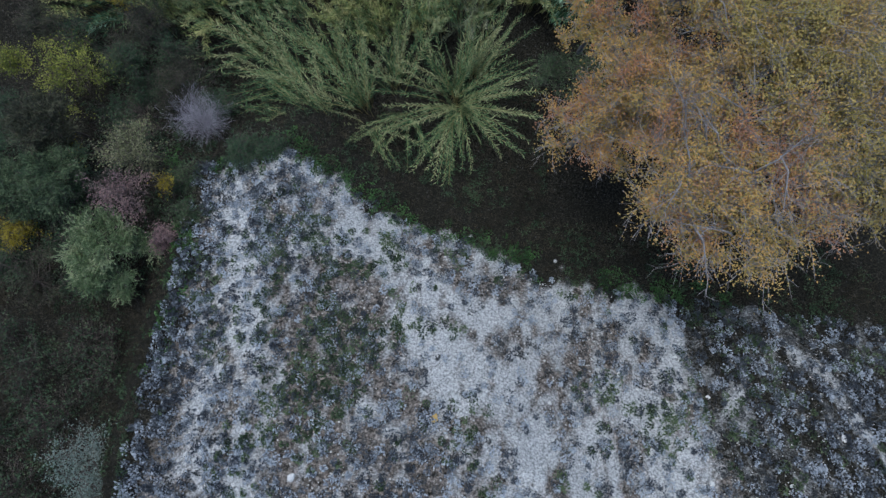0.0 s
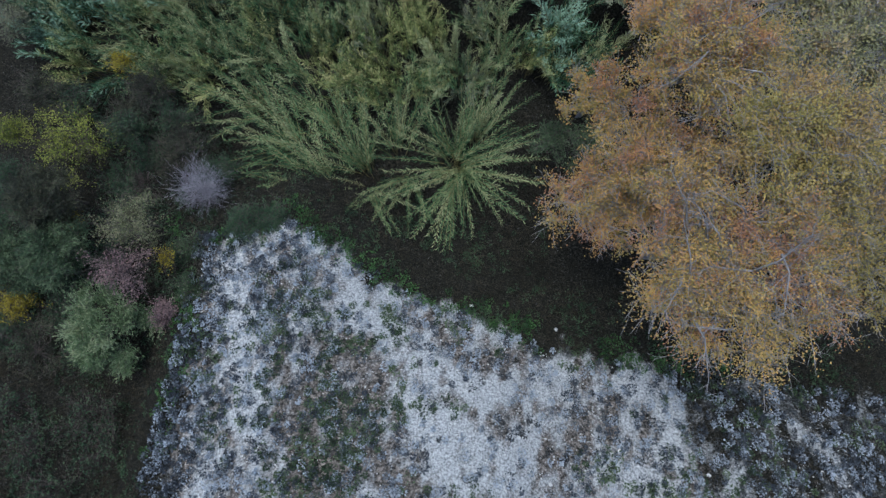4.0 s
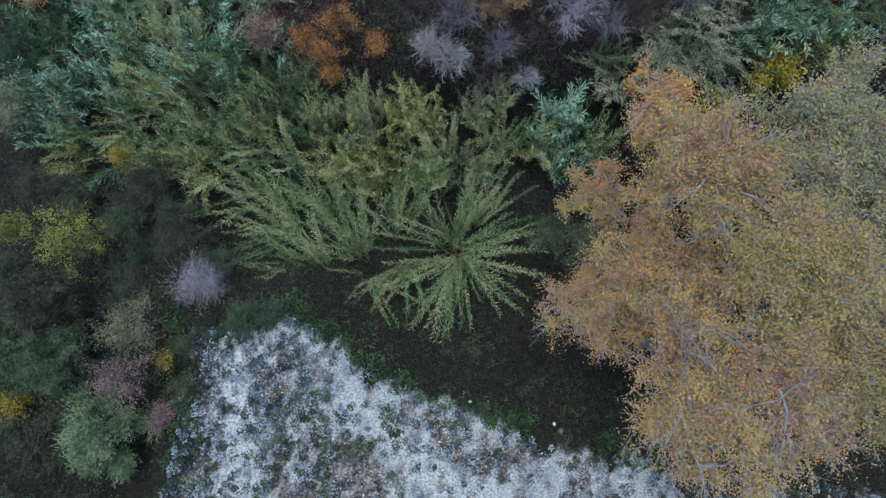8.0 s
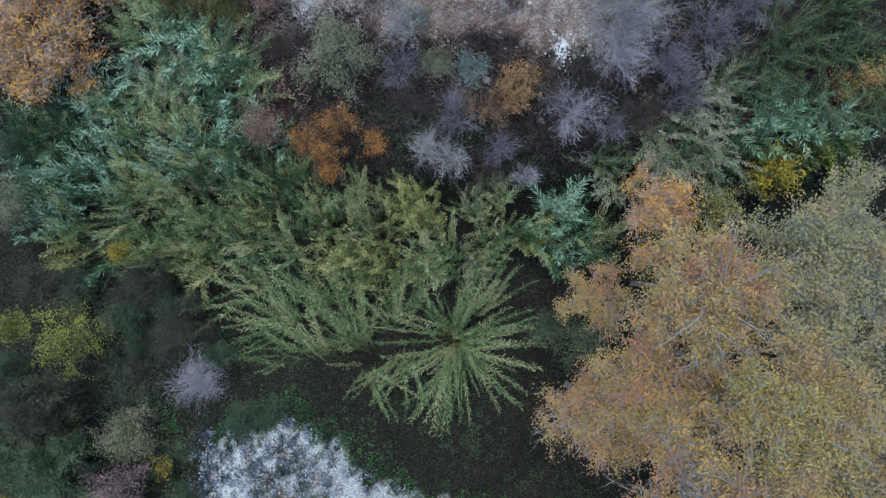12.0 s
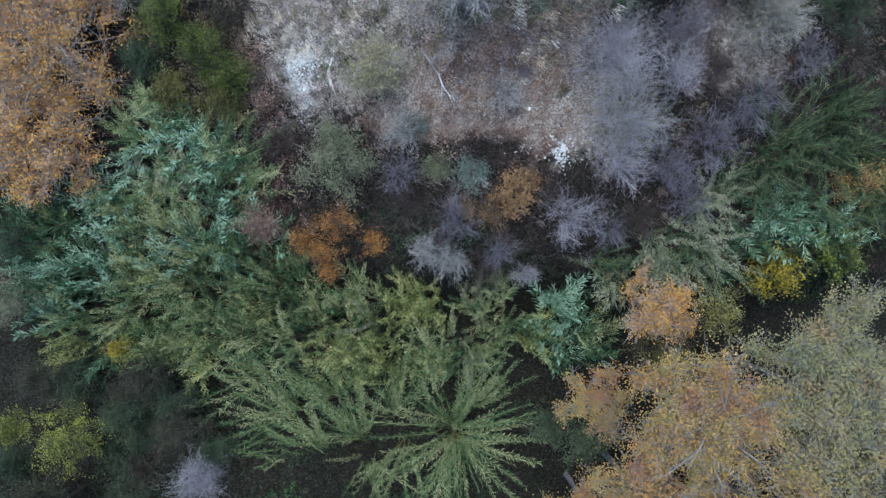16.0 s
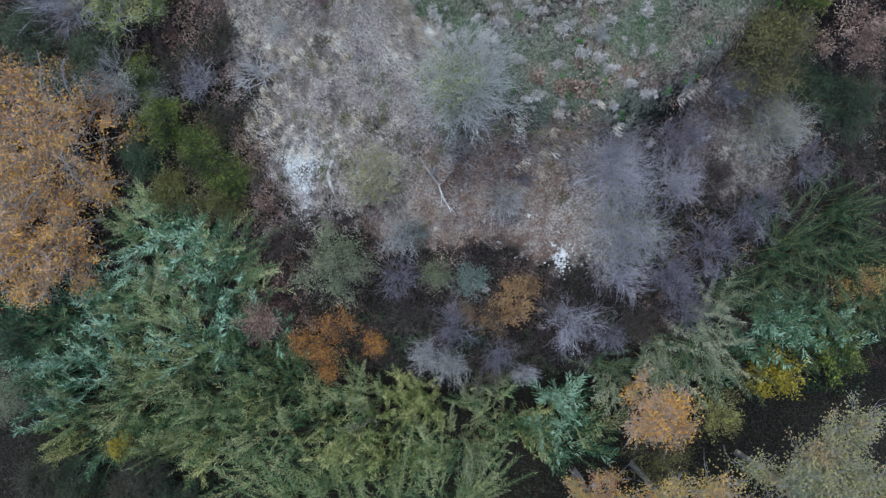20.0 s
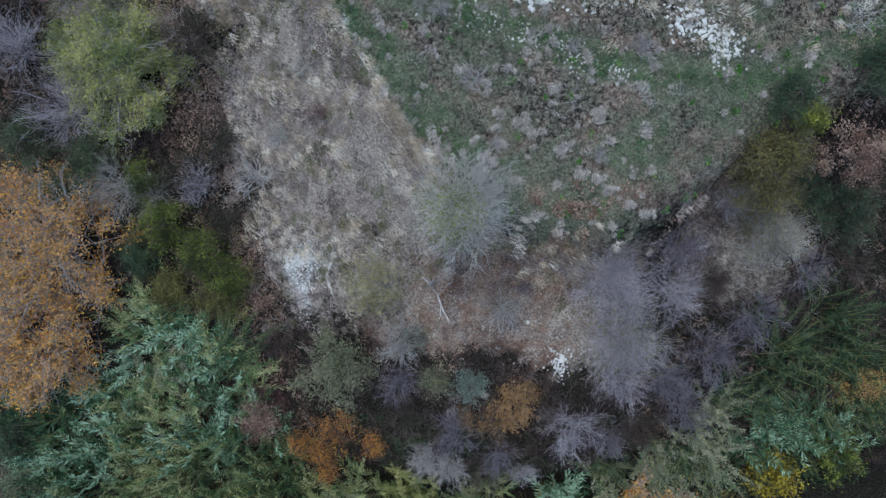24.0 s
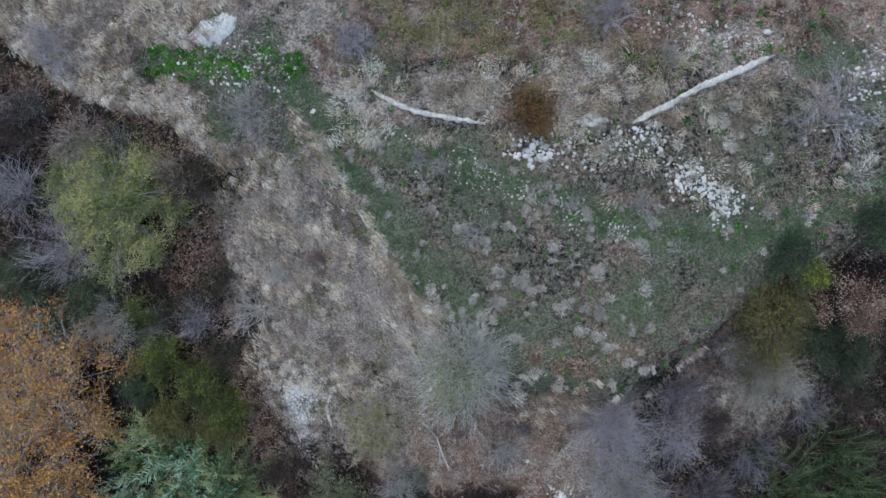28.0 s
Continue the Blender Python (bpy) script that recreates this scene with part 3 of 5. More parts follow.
# ======== giant reeds ========
def cane_data(rs, out, base, H, reach, leaf_l, k=18, lo=0.35, half=0.03, droop=0.4):
    """Arching canes with two rows of long leaves each: arrays for the stems, the leaves and each leaf's tone."""
    canes = len(out)
    steps = 6
    ts = np.linspace(0, 1, steps + 1)
    lean = np.linalg.norm(out, axis=1)
    pts = np.stack([np.concatenate([base[:, :2] + out * reach * t ** 1.6, (base[:, 2] + H * (t - droop * lean * t ** 2.4))[:, None]], -1) for t in ts], 1)
    turn = np.stack([-out[:, 1], out[:, 0]], -1) * rs.normal(size=(canes, 1)) * 0.16 * reach
    pts[:, :, :2] += turn[:, None] * (ts ** 2)[None, :, None]
    rad = np.tile(np.linspace(0.016, 0.005, steps + 1), (canes, 1))
    stems = rods(pts[:, :-1].reshape(-1, 3), pts[:, 1:].reshape(-1, 3), rad[:, :-1].ravel(), rad[:, 1:].ravel())
    u = np.linspace(lo, 1.0, k)
    seg = np.minimum((u * steps).astype(int), steps - 1)
    f = (u * steps - seg)[None, :, None]
    A, B = pts[:, seg], pts[:, seg + 1]
    pos = A + (B - A) * f
    tang = unit(B - A)
    side = unit(np.cross(tang, [0, 0, 1.0]) + rs.normal(size=(canes, 1, 3)) * 0.2)
    sgn = np.where(np.arange(k) % 2, 1.0, -1.0)[None, :, None]
    d = tang * 0.9 + side * sgn * 0.68 + rs.normal(size=pos.shape) * 0.24 + [0, 0, 0.1]
    L = leaf_l * (1.15 - 0.6 * u)[None] * (0.7 + 0.6 * rs.rand(canes, k))
    v1, f1 = leaves(pos.reshape(-1, 3), d.reshape(-1, 3), L.ravel(), half, rs, fold=0.3)
    tone = np.repeat(rs.rand(canes) - 0.5, k * 4)
    return stems, (v1, f1), tone


def reed_mesh(seed, canes, reach, high, lean_dir, fan, leaf_l, half, rows):
    rs = np.random.RandomState(seed)
    a = rs.rand(canes) * 2 * np.pi
    q = np.sqrt(rs.rand(canes))
    out = np.stack([np.cos(a), np.sin(a)], -1) * q[:, None] * fan + np.array(lean_dir)
    out *= (0.7 + 0.5 * rs.rand(canes))[:, None]
    base = np.concatenate([rs.normal(size=(canes, 2)) * 0.3, np.zeros((canes, 1))], -1)
    st, lv, tone = cane_data(rs, out, base, high * (0.62 + 0.5 * rs.rand(canes)), reach, leaf_l, half=half, k=rows)
    return mesh_from("cane_stand", *st), mesh_from("foliage", *lv, tone)


REED_LABEL = {"gold": "clump of giant reeds turning yellow green", "dark": "dense stand of dark green giant reeds on the bank", "green": "dense clump of tall green giant reeds with arching leaves", "blue": "clump of giant reeds with broad blue-green leaves", "dry": "clump of giant reeds fading to pale dry straw green"}
REED_MAT = {"gold": M_REED_GOLD, "dark": M_REED_DARK, "green": M_REED, "blue": M_REED_BLUE, "dry": M_REED_DRY}
reed_kinds = {}
DARK_SEEDS = (55, 56, 57)
for tone_name, sizes in (("green", (31, 32, 33, 34, 35, 36)), ("blue", (41, 42, 43)), ("dry", (51, 52, 53)), ("dark", DARK_SEEDS), ("gold", (45, 46))):
    for sd in sizes:
        blue = tone_name == "blue"
        reed_kinds.setdefault(tone_name, []).append(reed_mesh(sd, 15 if blue else 19, 1.5 if blue else 1.6, 3.5, (0.5, 0.0), 0.85, 0.44 if blue else 0.3, 0.024 if blue else 0.0135, 32 if blue else 46))


def reed_clump(tone, x, y, turn, size=1.0, k=0, tall=1.0):
    stems_me, leaves_me = reed_kinds[tone][k % len(reed_kinds[tone])]
    e = empty("reed_clump", x, y, float(gz(x, y)) - 0.05, REED_LABEL[tone], "reeds", "giant reeds in the gully")
    e.rotation_euler = (0, 0, turn)
    e.scale = (size, size, tall)
    tagged(part("cane_stand", stems_me, M_CANE, e), kind="stuff")
    tagged(part("foliage", leaves_me, REED_MAT[tone], e), kind="stuff")
    return e


def reed_fill(poly, step, tone_at, turn_at, seed, top=-0.8, stray=0.65):
    rs = np.random.RandomState(seed)
    xs = [p[0] for p in poly]
    ys = [p[1] for p in poly]
    X, Y = np.meshgrid(np.arange(min(xs), max(xs), step), np.arange(min(ys), max(ys), step))
    X, Y = X.ravel() + rs.normal(size=X.size) * step * 0.25, Y.ravel() + rs.normal(size=Y.size) * step * 0.25
    for x, y in zip(X, Y):
        if inside(np.array([x]), np.array([y]), poly)[0]:
            tall = max(0.45, ((top(x, y) if callable(top) else top) - float(gz(x, y))) / 3.1)
            reed_clump(tone_at(x, y, rs), x, y, turn_at(x, y) + rs.normal() * stray, 0.85 + 0.35 * rs.rand(), rs.randint(9), tall=tall * (0.88 + 0.24 * rs.rand()))


reed_fill([(-17.8, 14.4), (-15.4, 16.6), (-13.4, 17.2), (-12.4, 19.6), (-10.2, 20.2), (-8.0, 18.6), (-7.8, 16.2), (-6.6, 14.4), (-5.2, 12.8), (-4.6, 9.6), (-9.8, 9.4), (-14.6, 10.0), (-17.6, 11.4)], 1.05,
          lambda x, y, rs: "blue" if (rs.rand() < 0.55 and (y > 17.0 or x < -13.5)) or rs.rand() < 0.08 else ("dark" if rs.rand() < 0.25 else ("green" if rs.rand() < 0.75 else ("gold" if y < 16 else "dry"))),
          lambda x, y: math.atan2(y - 6.5, x + 4.5), 61, stray=0.8, top=lambda x, y: -1.0 - 1.2 * min(1, max(0, (y - 15.5) / 2.5)))
reed_fill([(-5.0, 12.6), (-1.0, 12.4), (3.2, 12.8), (6.0, 12.2), (6.6, 10.2), (4.0, 9.6), (0.5, 9.7), (-2.0, 8.4), (-4.6, 8.6)], 1.05,
          lambda x, y, rs: "blue" if (rs.rand() < 0.65 and (x > 4.4)) or rs.rand() < 0.14 else ("gold" if rs.rand() < (0.6 if x < 0 else 0.25) else ("green" if rs.rand() < 0.85 else "dry")),
          lambda x, y: math.atan2(y - 6.0, (x - 0.5) * 1.2), 62, stray=0.9)
reed_fill([(4.6, 13.6), (7.6, 14.4), (9.8, 16.6), (12.8, 19.4), (18.0, 20.8), (18.0, 16.6), (14.8, 14.4), (11.2, 13.0), (7.2, 12.6)], 1.2,
          lambda x, y, rs: "dry" if x < 11 and rs.rand() < 0.7 else ("blue" if rs.rand() < (0.18 if x > 13 else 0.08) else "dark"),
          lambda x, y: math.atan2(y - 16.5, x - 9.0) * 0.7, 63, stray=1.0, top=lambda x, y: 0.1 if x < 11.5 else -0.9)

# the wide open fans along the southern edge, cane by cane
CANES = []
for sd in range(8):
    rs = np.random.RandomState(300 + sd)
    st, lv, tn = cane_data(rs, np.array([[1.0, 0.2 * rs.normal()]]), np.zeros((1, 3)), np.array([3.1]), 2.75, 0.27, k=72, lo=0.25, half=0.0145, droop=0.3)
    CANES.append((mesh_from("cane", *st), mesh_from("plume", *lv, tn)))


def reed_fan(x, y, canes, a0, a1, size, seed, lift=1.0):
    rs = np.random.RandomState(seed)
    e = empty("reed_fan", x, y, -4.2, "open fan of arching green reed canes at the gully edge", "reeds", "reed fans")
    for n in range(canes):
        st, lv = CANES[rs.randint(8)]
        c = part("cane", st, M_CANE, e)
        q = 0.35 + 0.7 * rs.rand() ** 0.7
        c.rotation_euler = (0, 0, a0 + (a1 - a0) * (n + rs.rand()) / canes + rs.normal() * 0.12)
        c.location = (rs.normal() * 0.16, rs.normal() * 0.16, 0)
        c.scale = (size * q, size * (0.6 + 0.4 * q), lift * (1.2 - 0.3 * q))
        tagged(part("plume", lv, M_REED, c), kind="stuff")
        c.rotation_euler[0] = rs.normal() * 0.12


reed_fan(0.6, 6.2, 34, -2.9, 0.6, 1.3, 1)
reed_fan(0.7, 6.3, 14, -2.6, 0.4, 0.8, 10)
reed_fan(0.5, 6.6, 30, 0.4, 2.9, 1.25, 2)
reed_fan(-4.6, 5.4, 30, 1.9, 3.9, 1.35, 3)
reed_fan(-3.4, 6.2, 24, 1.3, 2.9, 1.35, 4)
reed_fan(-6.2, 7.2, 22, 1.9, 3.6, 1.35, 5)
reed_fan(-2.0, 7.0, 20, 1.0, 2.6, 1.3, 6)
reed_fan(-4.4, 8.0, 20, 1.4, 3.2, 1.3, 7)
reed_fan(1.4, 7.4, 16, 0.3, 1.9, 1.2, 8)
reed_fan(-3.2, 5.3, 18, 3.3, 5.7, 1.0, 11)
reed_fan(-1.6, 5.8, 14, 3.4, 5.3, 0.95, 12)
reed_fan(-5.4, 5.9, 14, 3.1, 4.8, 1.1, 13)
reed_fan(-7.6, 8.8, 16, 2.2, 3.7, 1.3, 9)

# ======== trees ========
def poplar(name, x, y, r, top, mat, label, seed, lobes=30, lobe_r=0.8, twigs=24, per=34, leaf_l=0.07, bare=0.15, flat=0.4, base=None, limb=0.04, bark=None, category="tree", twig=0.011, slim=1.0, comb=0.5, rough=0.3, spurs=0):
    """Trunk, pale limbs, and lobes of leafy shoots; some shoots have lost their leaves."""
    rs = np.random.RandomState(seed)
    z = float(gz(x, y)) if base is None else base
    e = empty(name, x, y, z, label, category)
    bark = bark or M_BARK
    h = top - z
    i = np.arange(lobes) + 0.5
    q = np.sqrt(i / lobes)
    a = i * 2.39996 + rs.normal(size=lobes) * 0.3
    rr = (r - lobe_r * 0.6) * q * (1 - 0.5 * rough + rough * rs.rand(lobes))
    c = np.stack([rr * np.cos(a), rr * np.sin(a), h - flat * 2.2 * r * 0.45 * q ** 2 - lobe_r * 0.8 - rs.rand(lobes) * 0.55 * lobe_r * 1.6], -1)
    c[:, 2] = np.maximum(c[:, 2], 0.15 * h)
    fork = np.array([0, 0, h * 0.45])
    tr = rods(np.array([[0, 0, -0.2], [0.04, 0.06, h * 0.22]]), np.array([[0.04, 0.06, h * 0.22], fork]), np.array([4.0, 3.2]) * limb, np.array([3.2, 2.5]) * limb)
    part("trunk", mesh_from("trunk", *tr), bark, e)
    P, D, TN = [], [], []
    size = lobe_r * (1 - 0.6 * rough + 1.2 * rough * rs.rand(lobes))
    for k in range(lobes):
        start = fork + [0, 0, rs.rand() * h * 0.25]
        m1 = start * 0.6 + c[k] * 0.4 + rs.normal(size=3) * 0.06 * r
        m2 = start * 0.25 + c[k] * 0.75 + rs.normal(size=3) * 0.05 * r
        n = twigs
        u = rs.rand(n, 1)
        root = m2 + (c[k] - m2) * u + rs.normal(size=(n, 3)) * lobe_r * 0.12
        d = unit(rs.normal(size=(n, 3)) * [1, 1, 0.55] + [0, 0, 0.35] + unit(c[k:k + 1] - fork) * 0.3)
        L = size[k] * (0.45 + 0.95 * rs.rand(n) ** 1.3)
        tw, _ = grow(root, d, L, np.full(n, twig), (3,), rs, ratio=0.5, spread=0.5, lift=0.1)
        data = rods(np.concatenate([[start, m1, m2], tw[0]]), np.concatenate([[m1, m2, c[k]], tw[1]]), np.concatenate([[limb, limb * 0.75, limb * 0.5], tw[2]]), np.concatenate([[limb * 0.75, limb * 0.5, limb * 0.3], tw[3]]))
        part("limb", mesh_from("limb", *data), bark, e)
        lobe_bare = bare * (0.3 + 1.6 * rs.rand())
        on = rs.rand(n) > lobe_bare
        t = 0.15 + 0.95 * rs.rand(n, per, 1)
        pos = root[:, None] + d[:, None] * L[:, None, None] * t + rs.normal(size=(n, per, 3)) * (0.06 + 0.1 * lobe_r * t)
        P.append(pos[on].reshape(-1, 3))
        D.append((np.repeat(d[:, None], per, 1) * comb + rs.normal(size=(n, per, 3)) * [1, 1, 0.5])[on].reshape(-1, 3))
        TN.append(np.repeat((rs.rand() - 0.5) * 0.8 + (rs.rand(n) - 0.5)[on] * 0.7, per))
    for k in range(spurs):
        way, far = rs.rand() * 6.283, 0.7 * math.sqrt(rs.rand())
        at_top = np.array([math.cos(way) * far * r, math.sin(way) * far * r, h - flat * r * far ** 2 - 0.75 * lobe_r])
        run = unit(np.array([[math.cos(way), math.sin(way), 0.12]]) + rs.normal(size=(1, 3)) * [0.5, 0.5, 0.1])[0]
        p0, p1, p2 = at_top - run * 0.5 + [0, 0, -0.5], at_top, at_top + run * (0.7 + 0.5 * rs.rand()) + rs.normal(size=3) * 0.08
        tw, _ = grow(np.array([p1, p1 * 0.5 + p2 * 0.5, p2]), unit(np.array([p2 - p1, p2 - p1, p2 - p1]) + rs.normal(size=(3, 3)) * 0.4), np.array([0.6, 0.5, 0.5]), np.full(3, 0.012), (3, 3), rs, ratio=0.55, spread=0.5, lift=0.15)
        data = rods(np.concatenate([[p0, p1], tw[0]]), np.concatenate([[p1, p2], tw[1]]), np.concatenate([[0.04, 0.028], tw[2]]), np.concatenate([[0.028, 0.012], tw[3]]))
        part("bare_limb", mesh_from("bare_limb", *data), bark, e)
    P, D, TN = np.concatenate(P), np.concatenate(D), np.concatenate(TN)
    lv = leaves(P, D, leaf_l * (0.6 + 0.7 * rs.rand(len(P))), slim * leaf_l * (0.32 + 0.2 * rs.rand(len(P))), rs, fold=0.15)
    tagged(part("crown", mesh_from("crown", *lv, np.repeat(TN + 0.5, 4) - 0.5), mat, e), kind="stuff")
    return e


poplar("poplar_tree", 8.8, 2.4, 3.8, 7.5, M_OCHRE, "tall poplar in ochre and orange leaf with pale bare limbs showing", 131, lobes=60, lobe_r=0.85, per=42, bare=0.22, limb=0.06, spurs=12, leaf_l=0.06)
poplar("poplar_tree", 10.2, 5.9, 2.5, 8.1, M_OLIVE_GOLD, "tall poplar with a dense olive gold crown", 102, lobes=28, lobe_r=0.85, per=52, bare=0.02, leaf_l=0.06)
poplar("poplar_tree", 13.1, 3.0, 2.9, 7.2, M_OLIVE_GOLD, "tall poplar in olive gold autumn leaf", 110, lobes=36, lobe_r=0.85, per=40, bare=0.1, leaf_l=0.06)
poplar("poplar_tree", 8.4, 8.9, 2.8, 5.9, M_PINKGOLD, "poplar with thin pinkish orange leaves and many bare twigs", 111, spurs=6, lobes=44, lobe_r=0.7, per=38, bare=0.24, leaf_l=0.06)
poplar("poplar_tree", 13.0, 9.4, 3.6, 5.7, M_PALE_GOLD, "poplar with pale yellow green thinning leaves", 103, lobes=56, lobe_r=0.8, per=44, bare=0.12, leaf_l=0.068)
poplar("poplar_tree", 16.0, 6.0, 3.2, 6.4, M_PALE_GOLD, "poplar with pale yellow green thinning leaves", 112, lobes=30, lobe_r=0.85, per=22, bare=0.15)
poplar("poplar_tree", 5.5, 4.5, 2.1, 2.8, M_OCHRE, "low ochre poplar leaning over dark ground", 113, lobes=24, lobe_r=0.65, per=34, bare=0.2, leaf_l=0.06)
poplar("poplar_tree", 7.2, 5.4, 2.5, 4.5, M_OCHRE, "small olive ochre poplar between larger ones", 114, lobes=34, lobe_r=0.65, per=37, bare=0.2, leaf_l=0.06)
poplar("young_poplar", 8.3, 12.1, 1.5, 1.2, M_RUST, "small orange-leaved tree at the edge of the reeds", 104, lobes=20, lobe_r=0.5, per=18, bare=0.1, rough=0.7)
poplar("young_poplar", 5.9, 8.6, 1.4, 0.9, M_PINKGOLD, "young poplar with rusty leaves against larger poplars", 109, lobes=16, lobe_r=0.5, per=18, bare=0.2, rough=0.8)
poplar("orange_poplar", -15.2, 22.6, 3.9, 1.6, M_RUST, "broad poplar with rusty orange and yellow leaves", 105, lobes=60, lobe_r=0.8, per=20, bare=0.2, base=-6.0, spurs=6)
poplar("orange_poplar", -15.8, 18.4, 2.8, 1.2, M_RUST, "orange-leaved poplar above blue-green reeds", 106, lobes=30, lobe_r=0.8, per=21, bare=0.12, base=-6.0)
poplar("round_tree", -11.5, 29.4, 2.75, 2.6, M_YGREEN, "round yellow-green tree with a few bare twigs showing", 107, lobes=60, lobe_r=0.6, per=40, leaf_l=0.058, bare=0.12, flat=0.7, rough=0.6, spurs=4)


def bush(x, y, r, top, mat, label, seed, name="bush", lobes=None, per=400, leaf_l=0.065, gap=0.0):
    z = float(gz(x, y))
    n = lobes or int(8 + 8 * r)
    return poplar(name, x, y, r, max(top, z + 0.6 * r), mat, label, seed, lobes=n, lobe_r=0.26 + 0.2 * r, twigs=14, per=max(5, per // 21), leaf_l=leaf_l, bare=0.08 + gap, flat=0.9, limb=0.018, bark=M_DARKTWIG, category="shrub", twig=0.006, slim=0.75, comb=0.9, rough=0.9)


# the thicket south-west of the reeds
for n, (x, y, r, top, mat, what) in enumerate((
        (-14.5, 7.0, 1.5, 0.7, M_LIME, "yellow-green leafy bush in a dark thicket"),
        (-16.9, 7.3, 0.8, 0.2, M_LIME, "yellow-green leafy bush in a dark thicket"),
        (-16.2, 9.0, 1.0, -0.4, M_DARKOLIVE, "grey-green bush with fine dull leaves"),
        (-16.4, 4.2, 1.3, 1.6, M_DARKGREEN, "dark green bush in the shade of the gully"),
        (-12.2, 6.6, 1.1, -1.4, M_DARKGREEN, "dark green bush in the shade of the gully"),
        (-16.0, 2.0, 1.3, 0.6, M_GREEN, "green bush with drooping sprays"),
        (-14.4, 1.8, 1.1, 0.4, M_GREEN, "green bush with drooping sprays"),
        (-11.3, 3.6, 1.1, 2.3, M_GGREEN, "grey-green bush beside the chalk slope"),
        (-11.5, 2.1, 1.05, 2.6, M_PINK, "dusky pink thinly leaved bush"),
        (-10.2, 0.4, 0.65, 1.5, M_PINK, "dusky pink thinly leaved bush"),
        (-10.0, 2.6, 0.7, 0.4, M_GREEN, "low green bush at the slope's edge"),
        (-9.5, 1.2, 0.7, 0.2, M_GREEN, "low green bush at the slope's edge"),
        (-9.4, 5.9, 0.9, -1.2, M_DARKGREEN, "dark green bush in the shade of the gully"),
        (-10.2, 2.4, 0.35, 1.2, M_YELLOW, "sprig of yellow leaves among dull bushes"),
        (-14.0, 3.7, 0.35, 0.6, M_YELLOW, "sprig of yellow leaves among dull bushes"))):
    bush(x, y, r, top, mat, what, 400 + n, gap=0.5 if "sprig" in what else (0.35 if mat is M_PINK else (0.15 if mat is M_LIME else 0.0)), per=200 if "sprig" in what else 400)
bush(-17.4, 12.4, 1.3, -0.6, M_GREYGREEN, "dull grey-green bush west of the reeds", 425)
bush(-17.6, 14.6, 1.2, -0.8, M_DARKGREEN, "dark green bush west of the reeds", 426)
bush(-7.8, 3.7, 0.9, 0.3, M_DARKGREEN, "dark bluish green bush at the head of the slope", 420)
bush(-6.7, 3.9, 0.8, 0.1, M_DARKGREEN, "dark bluish green bush at the head of the slope", 421)
for n, (x, y) in enumerate(((-13.0, 8.4), (-11.2, 8.2), (-15.2, 8.8), (-10.6, 7.0), (-12.8, 7.6), (-13.2, 5.6), (-11.0, 6.0), (-12.6, 4.0), (-13.2, 2.6), (-12.0, 9.2), (-14.8, 0.4), (-17.0, -0.6), (-17.4, 2.8), (-17.4, 5.8), (-13.6, -1.4), (-15.6, -1.2))):
    bush(x, y, 0.95 + 0.12 * (n % 4), -1.3 + 0.22 * (n % 5), M_DARKGREEN if n % 3 else M_DARKOLIVE, "dark bush filling the shaded thicket", 380 + n, per=300)
for n, (x, y) in enumerate(((-13.0, -3.6), (-15.0, -4.4), (-16.6, -3.2), (-13.6, -6.0), (-16.0, -6.6), (-14.4, -8.4), (-12.2, -4.6))):
    bare_shrub(x, y, 1.3, 1.3, M_DARKTWIG, "dark tangled leafless bush in the thicket", 360 + n, stems=26, counts=(6, 4), leaf=M_DARKGREEN, leaf_n=500, leaf_l=0.08)
bush(-11.6, -7.7, 1.7, 3.3, M_SAGE, "pale sage green leafy bush at the thicket edge", 422, per=620)
bush(-16.4, 0.6, 0.6, 0.3, M_YELLOW, "small bush with golden yellow leaves", 423)
bush(-13.0, 10.3, 0.6, -1.0, M_YELLOW, "small bush with golden yellow leaves", 424, gap=0.3)


def plume_bush(x, y, r, top, mat, label, seed, lobes):
    """A bush of soft feathery sprays."""
    poplar("plume_bush", x, y, r, top, mat, label, seed, lobes=lobes, lobe_r=0.42, twigs=18, per=34, leaf_l=0.15, bare=0.0, flat=1.0, limb=0.018, bark=M_DARKTWIG, category="shrub", twig=0.006, slim=0.22, comb=1.6)


plume_bush(-12.2, -0.2, 1.9, 2.7, M_PLUME, "pale green bush of drooping feathery sprays", 431, 26)
plume_bush(-14.2, 2.6, 1.5, 2.4, M_GREEN, "green bush of drooping feathery sprays", 433, 18)
plume_bush(-16.0, 2.2, 1.3, 1.6, M_GREEN, "green bush of drooping feathery sprays", 434, 14)
plume_bush(-14.6, 4.6, 1.5, 2.4, M_DARKOLIVE, "grey-green bush with fine dull sprays", 435, 18)

